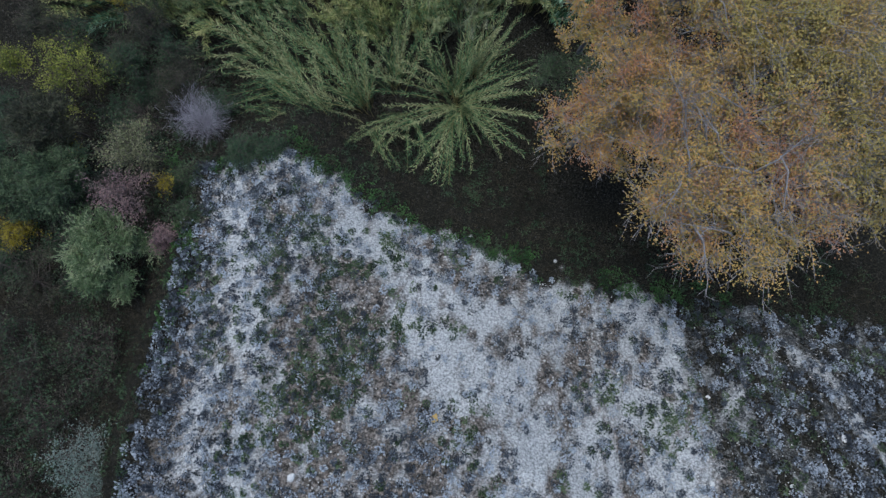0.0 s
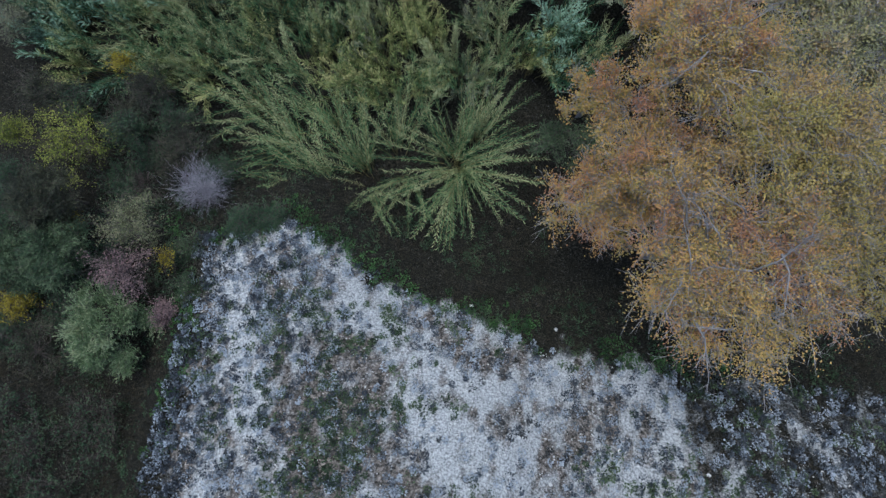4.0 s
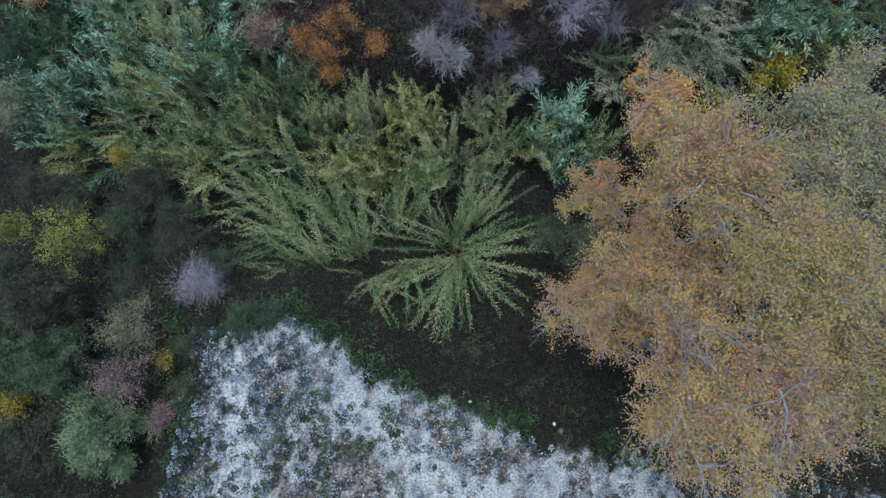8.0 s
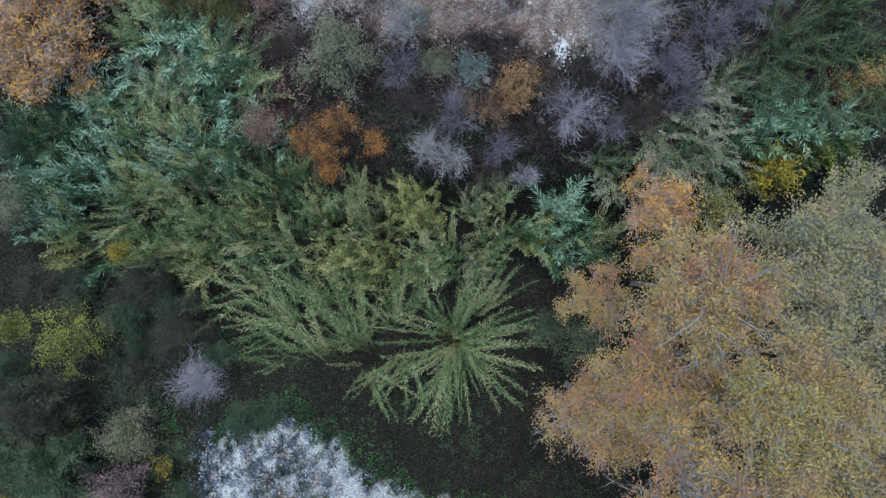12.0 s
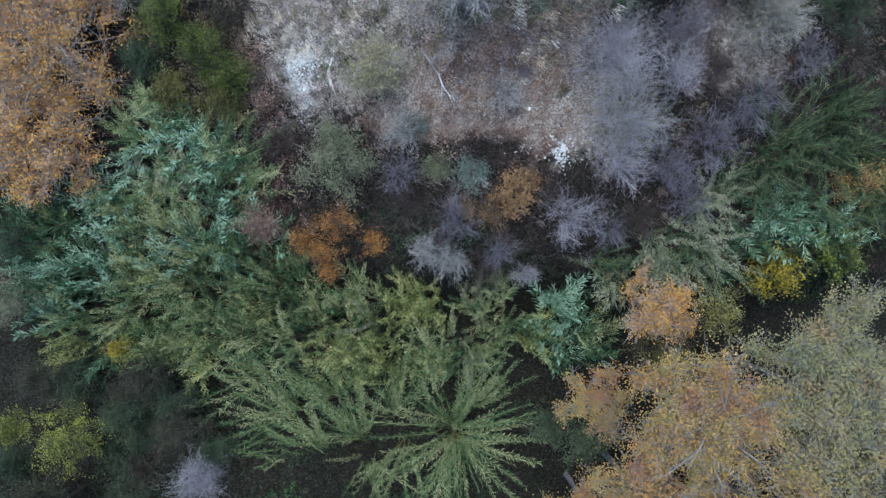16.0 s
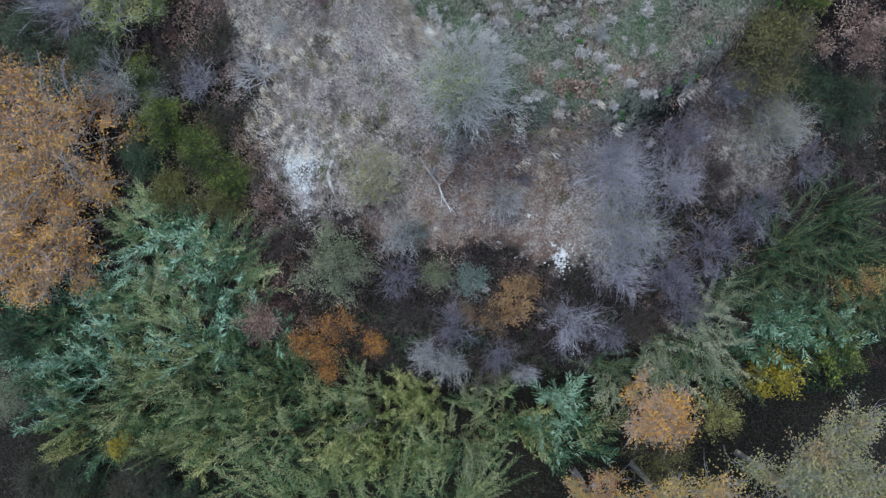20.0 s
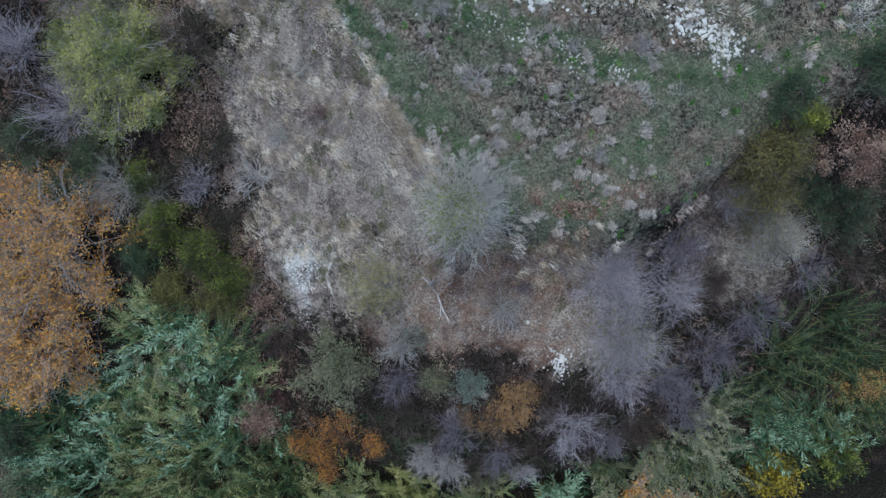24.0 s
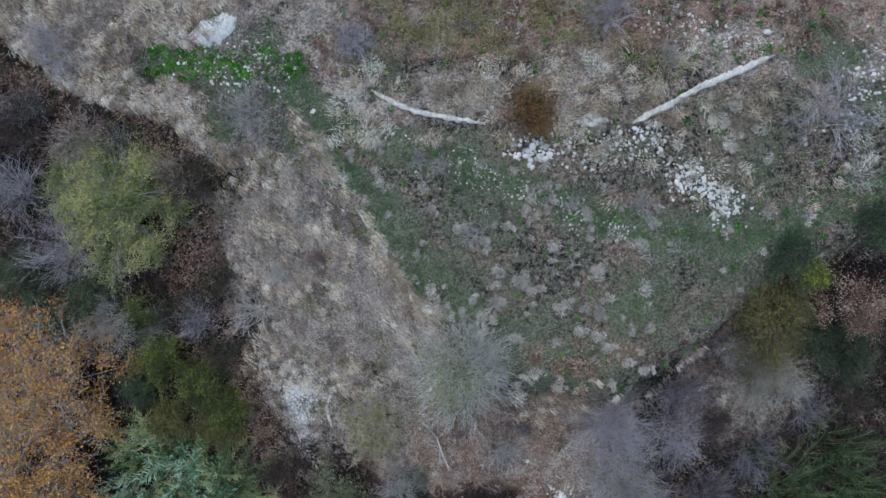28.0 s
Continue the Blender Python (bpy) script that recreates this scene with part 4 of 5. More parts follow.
# twiggy bushes: x, y, radius, height
for n, (x, y, r, h, mat, what) in enumerate((
        (-12.2, 5.2, 0.9, 1.3, M_DARKTWIG, "dark leafless bush in the gully"),
        (0.4, 14.0, 0.8, 1.2, M_TWIG, "pale grey leafless bush behind the reeds"),
        (-0.6, 14.3, 0.8, 1.4, M_TWIG, "pale grey leafless bush behind the reeds"),
        (1.9, 13.7, 1.2, 1.0, M_DARKTWIG, "brown grey leafless bush behind the reeds"),
        (4.9, 15.7, 1.25, 1.7, M_LILAC, "lilac grey leafless bush"),
        (3.3, 13.4, 0.7, 1.0, M_LILAC, "lilac grey leafless bush"),
        (6.6, 17.6, 1.3, 2.0, M_LILAC, "lilac grey leafless bush"),
        (8.4, 17.4, 1.2, 1.4, M_DARKLILAC, "lilac leafless bush above the reeds"),
        (9.2, 16.2, 1.0, 1.2, M_DARKLILAC, "lilac leafless bush above the reeds"),
        (11.6, 19.8, 1.2, 1.3, M_DARKLILAC, "lilac leafless bush above the reeds"),
        (7.4, 15.6, 0.9, 1.1, M_DARKTWIG, "dark leafless bush above the reeds"),
        (10.0, 18.4, 1.3, 1.4, M_DARKLILAC, "dark leafless bush above the reeds"),
        (8.6, 22.4, 1.2, 1.6, M_DARKLILAC, "lilac grey leafless bush on the bank"),
        (8.4, 20.8, 1.1, 2.0, M_LILAC, "lilac grey leafless bush on the bank"),
        (-1.4, 18.8, 0.95, 1.3, M_TWIG, "grey leafless bush on rusty ground"))):
    bare_shrub(x, y, r, h, mat, what, 450 + n, stems=34, counts=(6, 5))
bare_shrub(-9.7, 5.1, 0.7, 2.6, M_LILAC, "small pale grey leafless bush in the thicket", 213, stems=30, counts=(8, 7), spread=0.8, thick=0.006)
for n, (x, y, r, h, mat, what) in enumerate((
        (2.4, 20.2, 0.9, 1.0, M_TWIG, "grey leafless bush on rusty ground"),
        (10.4, 24.2, 0.8, 1.4, M_LILAC, "lilac grey leafless bush below an olive bush"),
        (-9.3, 24.8, 0.95, 1.3, M_LILAC, "lilac leafless bush with dense fine twigs"),
        (-12.3, 24.8, 1.3, 2.0, M_TWIG, "grey leafless bush beside an orange tree"),
        (-11.2, 24.4, 1.0, 1.4, M_TWIG, "grey leafless bush beside an orange tree"),
        (-13.8, 27.4, 1.3, 2.2, M_LILAC, "lilac grey leafless bush under a round tree"),
        (-15.2, 29.6, 1.4, 2.2, M_LILAC, "lilac grey leafless bush in dark scrub"),
        (-14.6, 32.0, 1.3, 1.6, M_DARKTWIG, "dark leafless bush in dense scrub"),
        (-9.2, 29.6, 1.3, 1.4, M_DARKTWIG, "dark leafless bush under a round tree"),
        (-6.3, 32.0, 1.2, 1.3, M_TWIG, "lilac grey leafless bush on green grass"),
        (-13.4, 34.4, 1.1, 1.2, M_LILAC, "lilac grey leafless bush on dry grass"),
        (-2.8, 34.2, 0.7, 0.9, M_LILAC, "small pale leafless bush on the terrace"),
        (5.6, 35.2, 0.9, 0.9, M_LILAC, "small pale leafless bush on the terrace"))):
    bare_shrub(x, y, r, h, mat, what, 470 + n, stems=34, counts=(6, 5))
bare_shrub(0.75, 23.6, 1.7, 2.6, M_PALETWIG, "pale bare tree of fine twigs with yellow leaves at its heart", 201, stems=80, counts=(7, 6), name="bare_tree", thick=0.009, leaf=M_LIME, leaf_n=2600, leaf_l=0.065, core=0.62)
bare_shrub(6.1, 21.2, 1.6, 2.6, M_LILAC, "lilac grey leafless bush of dense twigs", 202, stems=56, counts=(7, 5))
bare_shrub(6.6, 19.2, 1.7, 2.4, M_LILAC, "grey leafless bush with sparse yellow-green leaves", 203, stems=56, counts=(7, 5), leaf=M_LIME, leaf_n=900, leaf_l=0.06)
bare_shrub(12.0, 22.9, 1.3, 1.6, M_TWIG, "pale bush with sparse yellow and pink leaves", 204, stems=56, counts=(8, 6), leaf=M_HERB_YELLOW, leaf_n=1600, leaf_l=0.06)
bare_shrub(-2.3, 21.0, 1.25, 1.9, M_TWIG, "thin bush with yellow-green leaves", 205, stems=34, counts=(6, 4), leaf=M_HERB_YELLOW, leaf_n=3000, leaf_l=0.065, core=1.2)
bush(-3.9, 17.8, 1.6, 1.5, M_GREYGREEN, "round grey-green bush with small dull leaves", 206, lobes=24, per=520, leaf_l=0.07, gap=0.1)
bare_shrub(-6.9, 25.1, 1.05, 0.9, M_PALEWOOD, "bleached pale branches of a fallen bush", 207, stems=24, counts=(4, 2), thick=0.022, spread=0.25)
bare_shrub(12.8, 31.9, 1.7, 1.0, M_LILAC, "spreading bush with bleached bare branches", 208, stems=26, counts=(5, 5), thick=0.008)
bare_shrub(13.6, 29.8, 0.8, 0.8, M_PALEWOOD, "small spreading bush with bleached branches", 209, stems=14, counts=(4, 3), thick=0.009)
bare_shrub(2.9, 32.0, 1.1, 1.1, M_BROWN, "dense brown bush on the terrace", 210, stems=50, counts=(6, 4), leaf=M_BROWN, leaf_n=1800, leaf_l=0.06)
bare_shrub(2.7, 16.5, 0.9, 1.0, M_REDBROWN, "orange-brown autumn bush on dark ground", 211, stems=24, counts=(5, 4), leaf=M_SOFTORANGE, leaf_n=1500, leaf_l=0.07)
for n, (x, y, r, h, mat, what) in enumerate((
        (0.6, 15.4, 1.0, 1.3, M_DARKLILAC, "dull grey leafless bush in the gully"),
        (-1.3, 15.9, 0.9, 1.2, M_DARKTWIG, "dark leafless bush in the gully"),
        (-1.6, 17.3, 0.9, 1.2, M_DARKLILAC, "dull grey leafless bush in the gully"),
        (4.0, 16.2, 0.8, 1.0, M_DARKTWIG, "dark leafless bush in the gully"),
        (6.4, 15.2, 0.8, 1.0, M_DARKLILAC, "dull grey leafless bush in the gully"),
        (-6.9, 16.4, 1.0, 1.0, M_CRIMSON, "dark crimson leafless bush beside the reeds"),
        (-6.3, 18.6, 0.9, 1.0, M_DARKTWIG, "dark leafless bush below white gravel"),
        (2.2, 14.4, 0.8, 1.0, M_DARKLILAC, "dull grey leafless bush in the gully"),
        (9.9, 21.2, 0.9, 1.0, M_DARKTWIG, "dark leafless bush on the eastern bank"),
        (13.8, 21.6, 1.0, 0.9, M_DARKLILAC, "dull grey leafless bush above the reeds"),
        (15.6, 21.9, 1.0, 0.9, M_DARKTWIG, "dark leafless bush above the reeds"))):
    bare_shrub(x, y, r, h, mat, what, 610 + n, stems=30, counts=(6, 5), thick=0.007)
for n, (x, y, r, h, mat, what) in enumerate((
        (1.2, 27.9, 0.6, 0.35, M_PALEWOOD, "low sprawl of bleached bare twigs on the terrace"),
        (1.9, 25.7, 0.3, 0.25, M_PALEWOOD, "small star of bleached twigs on the terrace"),
        (6.7, 28.9, 0.5, 0.5, M_TWIG, "rounded grey cushion of bare twigs"),
        (0.0, 30.2, 0.38, 0.45, M_TWIG, "rounded grey cushion of bare twigs"),
        (-0.6, 30.4, 0.34, 0.4, M_TWIG, "rounded grey cushion of bare twigs"),
        (5.3, 25.4, 0.3, 0.35, M_TWIG, "rounded grey cushion of bare twigs"),
        (4.4, 29.0, 0.3, 0.25, M_PALEWOOD, "small star of bleached twigs on the terrace"),
        (-4.8, 28.8, 0.5, 0.4, M_PALETWIG, "pale leafless bush on the grassy bank"),
        (-6.1, 26.7, 0.55, 0.5, M_PALETWIG, "pale leafless bush on the grassy bank"),
        (-4.1, 27.2, 0.8, 0.5, M_PINK, "low mauve bush of fine twigs on the bank"),
        (2.9, 20.9, 0.6, 0.5, M_DARKLILAC, "low dark bush of fine twigs on rusty ground"),
        (-0.9, 18.9, 0.7, 0.9, M_SAGE, "grey leafless bush tinged blue green"),
        (12.6, 26.1, 0.5, 0.6, M_TWIG, "pale leafless bush at the terrace edge"))):
    bare_shrub(x, y, r, h, mat, what, 590 + n, stems=30, counts=(5, 4), thick=0.006)
bare_shrub(7.4, 33.6, 0.8, 0.7, M_TWIG, "low grey bush of bare twigs", 212, stems=20, counts=(5, 3))

# bright autumn bushes and mixed ones
for n, (x, y, r, top, mat, what) in enumerate((
        (-4.0, 15.4, 0.75, 0.4, M_ORANGE, "bright orange autumn bush"),
        (-4.6, 14.3, 0.65, -0.1, M_ORANGE, "bright orange autumn bush"),
        (-5.4, 14.7, 0.55, 0.0, M_ORANGE, "bright orange autumn bush"),
        (-4.4, 13.5, 0.4, -0.4, M_ORANGE, "bright orange autumn bush"),
        (-2.6, 14.6, 0.5, -0.3, M_ORANGE, "dull orange autumn bush"),
        (2.0, 15.9, 0.75, 0.6, M_SOFTORANGE, "soft orange autumn bush"),
        (3.3, 17.0, 0.5, 0.9, M_SOFTORANGE, "soft orange autumn bush"),
        (0.95, 16.0, 0.5, 0.2, M_SOFTORANGE, "soft orange autumn bush"),
        (1.1, 17.2, 0.75, 0.6, M_SAGE, "small bush with grey-teal leaves"),
        (-0.1, 17.4, 0.6, 0.4, M_GREYGREEN, "low bush with grey-green leaves"),
        (-7.2, 15.4, 0.9, -0.6, M_REDBROWN, "red-brown bush beside the reeds"),
        (10.8, 12.0, 1.4, 0.6, M_YOLIVE, "olive yellow bush in shade"),
        (13.1, 13.5, 1.2, 0.3, M_YELLOW, "golden yellow bush with sparse broad leaves"),
        (15.5, 14.3, 1.15, 0.1, M_DULLLIME, "green-yellow bush with broad leaves in shade"),
        (16.4, 17.0, 1.2, 0.4, M_PINKGOLD, "dull pinkish bush above reeds"),
        (8.7, 10.5, 1.5, 1.2, M_OLIVE, "olive brown bush in a gap between poplars"),
        (4.4, 7.2, 0.9, -0.6, M_GREEN, "green bush beside the reed fan"),
        (5.6, 6.9, 1.0, 0.4, M_GREEN, "green bush under an ochre poplar"))):
    bush(x, y, r, top, mat, what, 500 + n, leaf_l=0.11 if "broad" in what else (0.05 if mat in (M_ORANGE, M_SOFTORANGE) else 0.065), gap=0.3 if mat in (M_YELLOW, M_DULLLIME, M_OLIVE, M_YOLIVE, M_ORANGE, M_SOFTORANGE) else 0.05, per=330 if mat in (M_ORANGE, M_SOFTORANGE) else 400)
for n, (x, y, r, top, mat, what) in enumerate((
        (11.1, 25.3, 1.65, 4.2, M_ROUNDOLIVE, "dense rounded olive brown bush"),
        (12.3, 26.6, 0.55, 4.0, M_LIME, "small lime green bush"),
        (11.7, 27.4, 1.0, 3.8, M_DARKGREEN, "dark green bush at the terrace edge"),
        (14.2, 25.5, 1.2, 4.0, M_REDBROWN, "thin bush with reddish leaves"),
        (13.4, 24.4, 1.2, 1.8, M_DARKGREEN, "dark green bush on the bank"),
        (15.2, 23.8, 1.3, 1.6, M_DARKGREEN, "dark green bush on the bank"),
        (14.6, 28.4, 1.1, 2.6, M_DARKGREEN, "dark green bush at the terrace edge"),
        (-10.6, 23.3, 1.3, 0.8, M_DULLLIME, "yellow-green bush beside the orange tree"),
        (-13.2, 25.8, 1.2, 1.0, M_GREEN, "green bush below a round tree"),
        (-9.2, 22.2, 1.3, 0.6, M_DULLLIME, "olive green bush above the reeds"),
        (-8.8, 20.4, 1.1, -0.4, M_OLIVE, "olive green bush above the reeds"),
        (-10.8, 20.8, 1.0, -0.4, M_OLIVE, "olive green bush above the reeds"),
        (-8.2, 21.2, 0.9, 0.2, M_DULLLIME, "low olive green bush along the foot of the bank"),
        (-11.4, 24.9, 0.9, 0.8, M_DULLLIME, "low yellow-green bush among leafless twigs"),
        (-12.0, 22.0, 0.9, -0.2, M_DARKGREEN, "dark green bush above the reeds"),
        (-15.6, 26.4, 1.2, 1.2, M_GREEN, "green bush below a round tree"),
        (-14.6, 24.6, 1.1, 0.8, M_DARKGREEN, "dark green bush beside the orange tree"))):
    bush(x, y, r, top, mat, what, 520 + n, per=620 if "dense" in what else 400, lobes=34 if "dense" in what else None)
for n, (x, y, r, h) in enumerate(((-8.4, 26.2, 1.0, 1.2), (-9.0, 27.4, 1.0, 1.1), (-8.4, 23.6, 0.9, 1.0), (-7.6, 21.8, 0.9, 0.9), (-9.9, 25.2, 1.0, 1.2), (-6.9, 20.2, 0.8, 0.8), (-8.7, 30.2, 0.9, 1.0), (-9.4, 30.4, 0.9, 0.9), (-11.5, 31.2, 0.9, 0.9), (-12.8, 31.4, 1.1, 1.2), (-14.6, 32.4, 1.0, 0.9), (-16.2, 32.8, 1.1, 1.0), (-16.6, 31.0, 1.1, 1.2))):
    bare_shrub(x, y, r, h, M_DARKTWIG if n < 7 else (M_LILAC, M_TWIG)[n % 2], "dark brown thicket bush with dead leaves" if n < 7 else "grey leafless thicket bush with dead brown leaves", 550 + n, stems=30, counts=(5, 4), leaf=M_REDBROWN if n % 2 else M_DARKOLIVE, leaf_n=900, leaf_l=0.06)

# ======== ground cover ========
rs = np.random.RandomState(77)
fx, fy = scatter(-12, 18, -11, 5, 24, rs)
cv = cover(fx, fy)
ft, we = foot_line(fx), west_edge(fy)
on_slope = (fy < ft + 0.1) & (fx > we - 0.3)
clump = fbm(fx + 11, fy, 0.8)
left = smooth(-4.5, -7.5, fx)
pick = on_slope & (rs.rand(len(fx)) < (0.26 + 0.34 * left + 0.4 * smooth(0.44, 0.6, clump)) * (1.12 - cv[:, 0]) * (1 - 0.55 * spot(fx, fy, 2.6, -2.6, 3.4)))
stuff("heath_tufts", domes(fx[pick], fy[pick], rs, 34, 0.06 + 0.13 * rs.rand(pick.sum()), 0.16, 0.065, 0.036), M_HEATH, "low grey heath cushions over pale chalk", "heath")
gpick = on_slope & (rs.rand(len(fx)) < 0.3 * smooth(0.5, 0.64, fbm(fx + 9, fy, 1.6)) + 0.85 * spot(fx, fy, -3.6, -2.4, 2.2) * (clump > 0.42) + 0.4 * spot(fx, fy, -5.4, 1.2, 1.3) * (clump > 0.46) + 0.25 * spot(fx, fy, 9.6, -5.0, 2.2) + 0.012)
stuff("slope_herbs", domes(fx[gpick], fy[gpick], rs, 32, 0.07 + 0.12 * rs.rand(gpick.sum()), 0.15, 0.065, 0.04), M_GREEN, "small green herbs on the chalk slope", "herbs")
dpick = on_slope & (rs.rand(len(fx)) < 0.26 * smooth(0.44, 0.58, fbm(fx + 3, fy + 20, 0.9)) * (1.05 - cv[:, 0]) ** 2 + 0.35 * (fx > 9.2) + 0.45 * (fx < we + 1.4))
stuff("dark_heath", domes(fx[dpick], fy[dpick], rs, 30, 0.06 + 0.1 * rs.rand(dpick.sum()), 0.13, 0.06, 0.03), M_DARKHEATH, "low dark heath on the chalk slope", "heath")

# gully floor: brush, herbs and dead twigs
fx, fy = scatter(-18, 18, -11, 16, 18, rs)
ft, we = foot_line(fx), west_edge(fy)
low = ((fy > ft - 0.1) | (fx < we)) & ~((fy > 8.5) & (fy < 13) & (np.abs(fx) < 15)) & ~((fx > 4.5) & (fy > 1) & (fy < 12))
k1 = low & (rs.rand(len(fx)) < 0.8)
stuff("gully_brush", tufts(fx[k1], fy[k1], rs, 12, 0.18 + 0.3 * rs.rand(k1.sum()), 0.008, lean=2.4), M_BRUSH, "dead brown brush on the gully floor", "brush")
k2 = low & (rs.rand(len(fx)) < 0.12 + 0.6 * smooth(0.48, 0.6, fbm(fx, fy + 5, 2.0)))
stuff("gully_herbs", domes(fx[k2], fy[k2], rs, 18, 0.08 + 0.12 * rs.rand(k2.sum()), 0.14, 0.08, 0.024), M_DARKGREEN, "dark green undergrowth on the gully floor", "undergrowth")
ex, ey = scatter(-11, 12, -4, 5, 30, rs)
edge = np.abs(ey - foot_line(ex) - 0.35)
side = np.abs(ex - west_edge(ey) + 0.1)
k3 = (rs.rand(len(ex)) < 0.8 * smooth(0.8, 0.1, edge) + 0.7 * smooth(0.8, 0.2, side) * (ey < 3.6)) & (fbm(ex, ey, 1.5) > 0.45)
stuff("edge_herbs", domes(ex[k3], ey[k3], rs, 18, 0.08 + 0.1 * rs.rand(k3.sum()), 0.1, 0.08, 0.03), M_HERB, "leafy green herbs along the foot of the slope", "herbs")


def scrub(name, xs, ys, mat, label, seed, high=0.7, thick=0.009, stems=5, kids=(4, 2)):
    """Low leafless scrub over a stretch of ground, too fine to pick apart."""
    r2 = np.random.RandomState(seed)
    n = len(xs)
    root = np.repeat(np.stack([xs, ys, gz(xs, ys)], -1), stems, 0)
    d = unit(r2.normal(size=root.shape) * [1, 1, 0.2] + [0, 0, 0.8])
    L = np.repeat(high * (0.5 + 0.8 * r2.rand(n)), stems)
    tw, _ = grow(root, d, L, np.full(len(root), thick), kids, r2, spread=0.6, ratio=0.55, lift=0.05)
    return stuff(name, rods(*tw), mat, label, "scrub")


# north: dry grass, rusty litter, leafless scrub, terrace grass
fx, fy = scatter(-17.5, 18.5, 13.5, 38, 42, rs)
cv = cover(fx, fy)
terr = fy > brink_line(fx)
west = (~terr) & (fx < 1)
clear = np.minimum(np.hypot(fx + 5.5, (fy - 21.6) * 0.7), np.hypot(fx - 4.5, fy - 18.0) + 0.4) > 0.75
ragged = 2.6 * (fbm(fx + 33, fy, 1.1) - 0.45)
k4 = clear & (cv[:, 1] < 0.4) & (fx > bank_west(fy) + ragged) & (rs.rand(len(fx)) < 0.42 * (1 - 0.6 * (fx > 1)) * cv[:, 2] * (~terr) * (1 - cv[:, 3]) * (0.35 + 0.65 * smooth(0.42, 0.56, fbm(fx + 2, fy, 1.0))) + 0.01 * (~terr)) & (fy > 15)
stuff("dry_grass", domes(fx[k4], fy[k4], rs, 40, 0.1 + 0.2 * rs.rand(k4.sum()), 0.1, 0.22, 0.006, out=0.35, lean=(1.4, -1.3, 0.15), loose=0.3), M_STRAW, "dry straw grass combed down the bank", "grass")
tan = rs.rand(len(fx)) < 0.12 * (np.abs(brink_line(fx) - fy) < 1.2) * (fx < 0.5) * (fy > 25) * (fbm(fx, fy, 1.4) > 0.48) + 0.4 * ((fy > 31.5) & (fx < -7)) * (fbm(fx + 5, fy, 1.6) > 0.44) + 0.2 * (~terr) * (fx < 0) * (fx > -8) * (fy > 22) * (fbm(fx + 25, fy, 1.2) > 0.52)
near_brink = np.minimum(seg_dist(fx, fy, [(9.0, 24.4), (9.8, 25.4)]) + 0.3, np.minimum(seg_dist(fx, fy, [(-4.8, 31.8), (-3.0, 29.2), (-1.8, 27.0), (-0.4, 25.2)]), seg_dist(fx, fy, [(-13.5, 33.6), (-11.4, 32.9), (-9.0, 32.1), (-8.1, 30.9)])))
in_bank = fx > bank_west(fy) + ragged * (fy < 31)
tan = (tan & in_bank & (cv[:, 1] < 0.4) & (np.hypot((fx + 7.6) / 1.2, (fy - 35.0) / 0.6) > 1)) | ((rs.rand(len(fx)) < 0.06) & (np.hypot((fx - 4.0) / 1.5, fy - 21.9) < 1.5)) | ((near_brink < 0.22) & (rs.rand(len(fx)) < 0.5))
stuff("tan_grass", domes(fx[tan], fy[tan], rs, 44, 0.1 + 0.18 * rs.rand(tan.sum()), 0.13, 0.24, 0.007, out=0.35, lean=(1.4, -1.1, 0.15), loose=0.28), M_TANGRASS, "tan dry grass in combed tufts", "grass")
k5 = terr & (rs.rand(len(fx)) < 0.14 * (fbm(fx + 6, fy, 0.8) > 0.44) * (1 - 0.6 * cv[:, 3]) + 0.05)
stuff("terrace_dry_grass", domes(fx[k5], fy[k5], rs, 30, 0.06 + 0.12 * rs.rand(k5.sum()), 0.09, 0.11, 0.006), M_GREYGRASS, "grey dry grass on the terrace", "grass")
# hummocks of long grass in a band across the terrace, each combed its own way
band = (fy > 30.9 + 0.06 * fx) & (fy < 33.7 + 0.05 * fx) & (fx > -3.4) & (fx < 11) & (np.hypot(fx - 2.9, fy - 32.0) > 0.9)
ledge_gap = np.minimum(seg_dist(fx, fy, [(-2.2, 32.7), (-1.4, 32.25), (-0.3, 31.9), (1.5, 31.6)]), seg_dist(fx, fy, [(6.35, 31.6), (8.8, 32.9), (11.0, 33.85)]))
k12 = (ledge_gap > 0.3) & (rs.rand(len(fx)) < 0.2 * band * (fbm(fx + 5, fy, 1.1) > 0.42) + 0.03 * (terr & (fx > 4) & (fy > 28.6) & (fy < 33)))
way_of = np.stack([rs.normal(size=k12.sum()), rs.normal(size=k12.sum()) - 0.4, np.zeros(k12.sum())], -1) * 0.3
stuff("hummock_grass", domes(fx[k12], fy[k12], rs, 70, 0.12 + 0.22 * rs.rand(k12.sum()), 0.18, 0.2, 0.007, out=0.6, lean=way_of * 2.0), M_TANGRASS, "hummocks of tan and grey dry grass across the terrace", "grass")
k13 = terr & (rs.rand(len(fx)) < 0.3 * (cv[:, 3] > 0.5) * (seg_dist(fx, fy, [(6.35, 31.6), (8.8, 32.9), (11.0, 33.85)]) > 0.35) * (fbm(fx + 15, fy, 0.9) > 0.42))
stuff("rusty_herbs", domes(fx[k13], fy[k13], rs, 26, 0.08 + 0.1 * rs.rand(k13.sum()), 0.16, 0.08, 0.03), M_REDBROWN, "rusty brown dead herbs on the terrace", "herbs")
k14 = terr & (rs.rand(len(fx)) < 0.4 * (np.hypot((fx - 1.8) / 4.0, (fy - 35.6) / 1.8) < 1) * (fbm(fx + 21, fy, 0.9) > 0.39) + 0.12 * (np.hypot((fx - 7.0) / 1.6, (fy - 33.9) / 0.8) < 1))
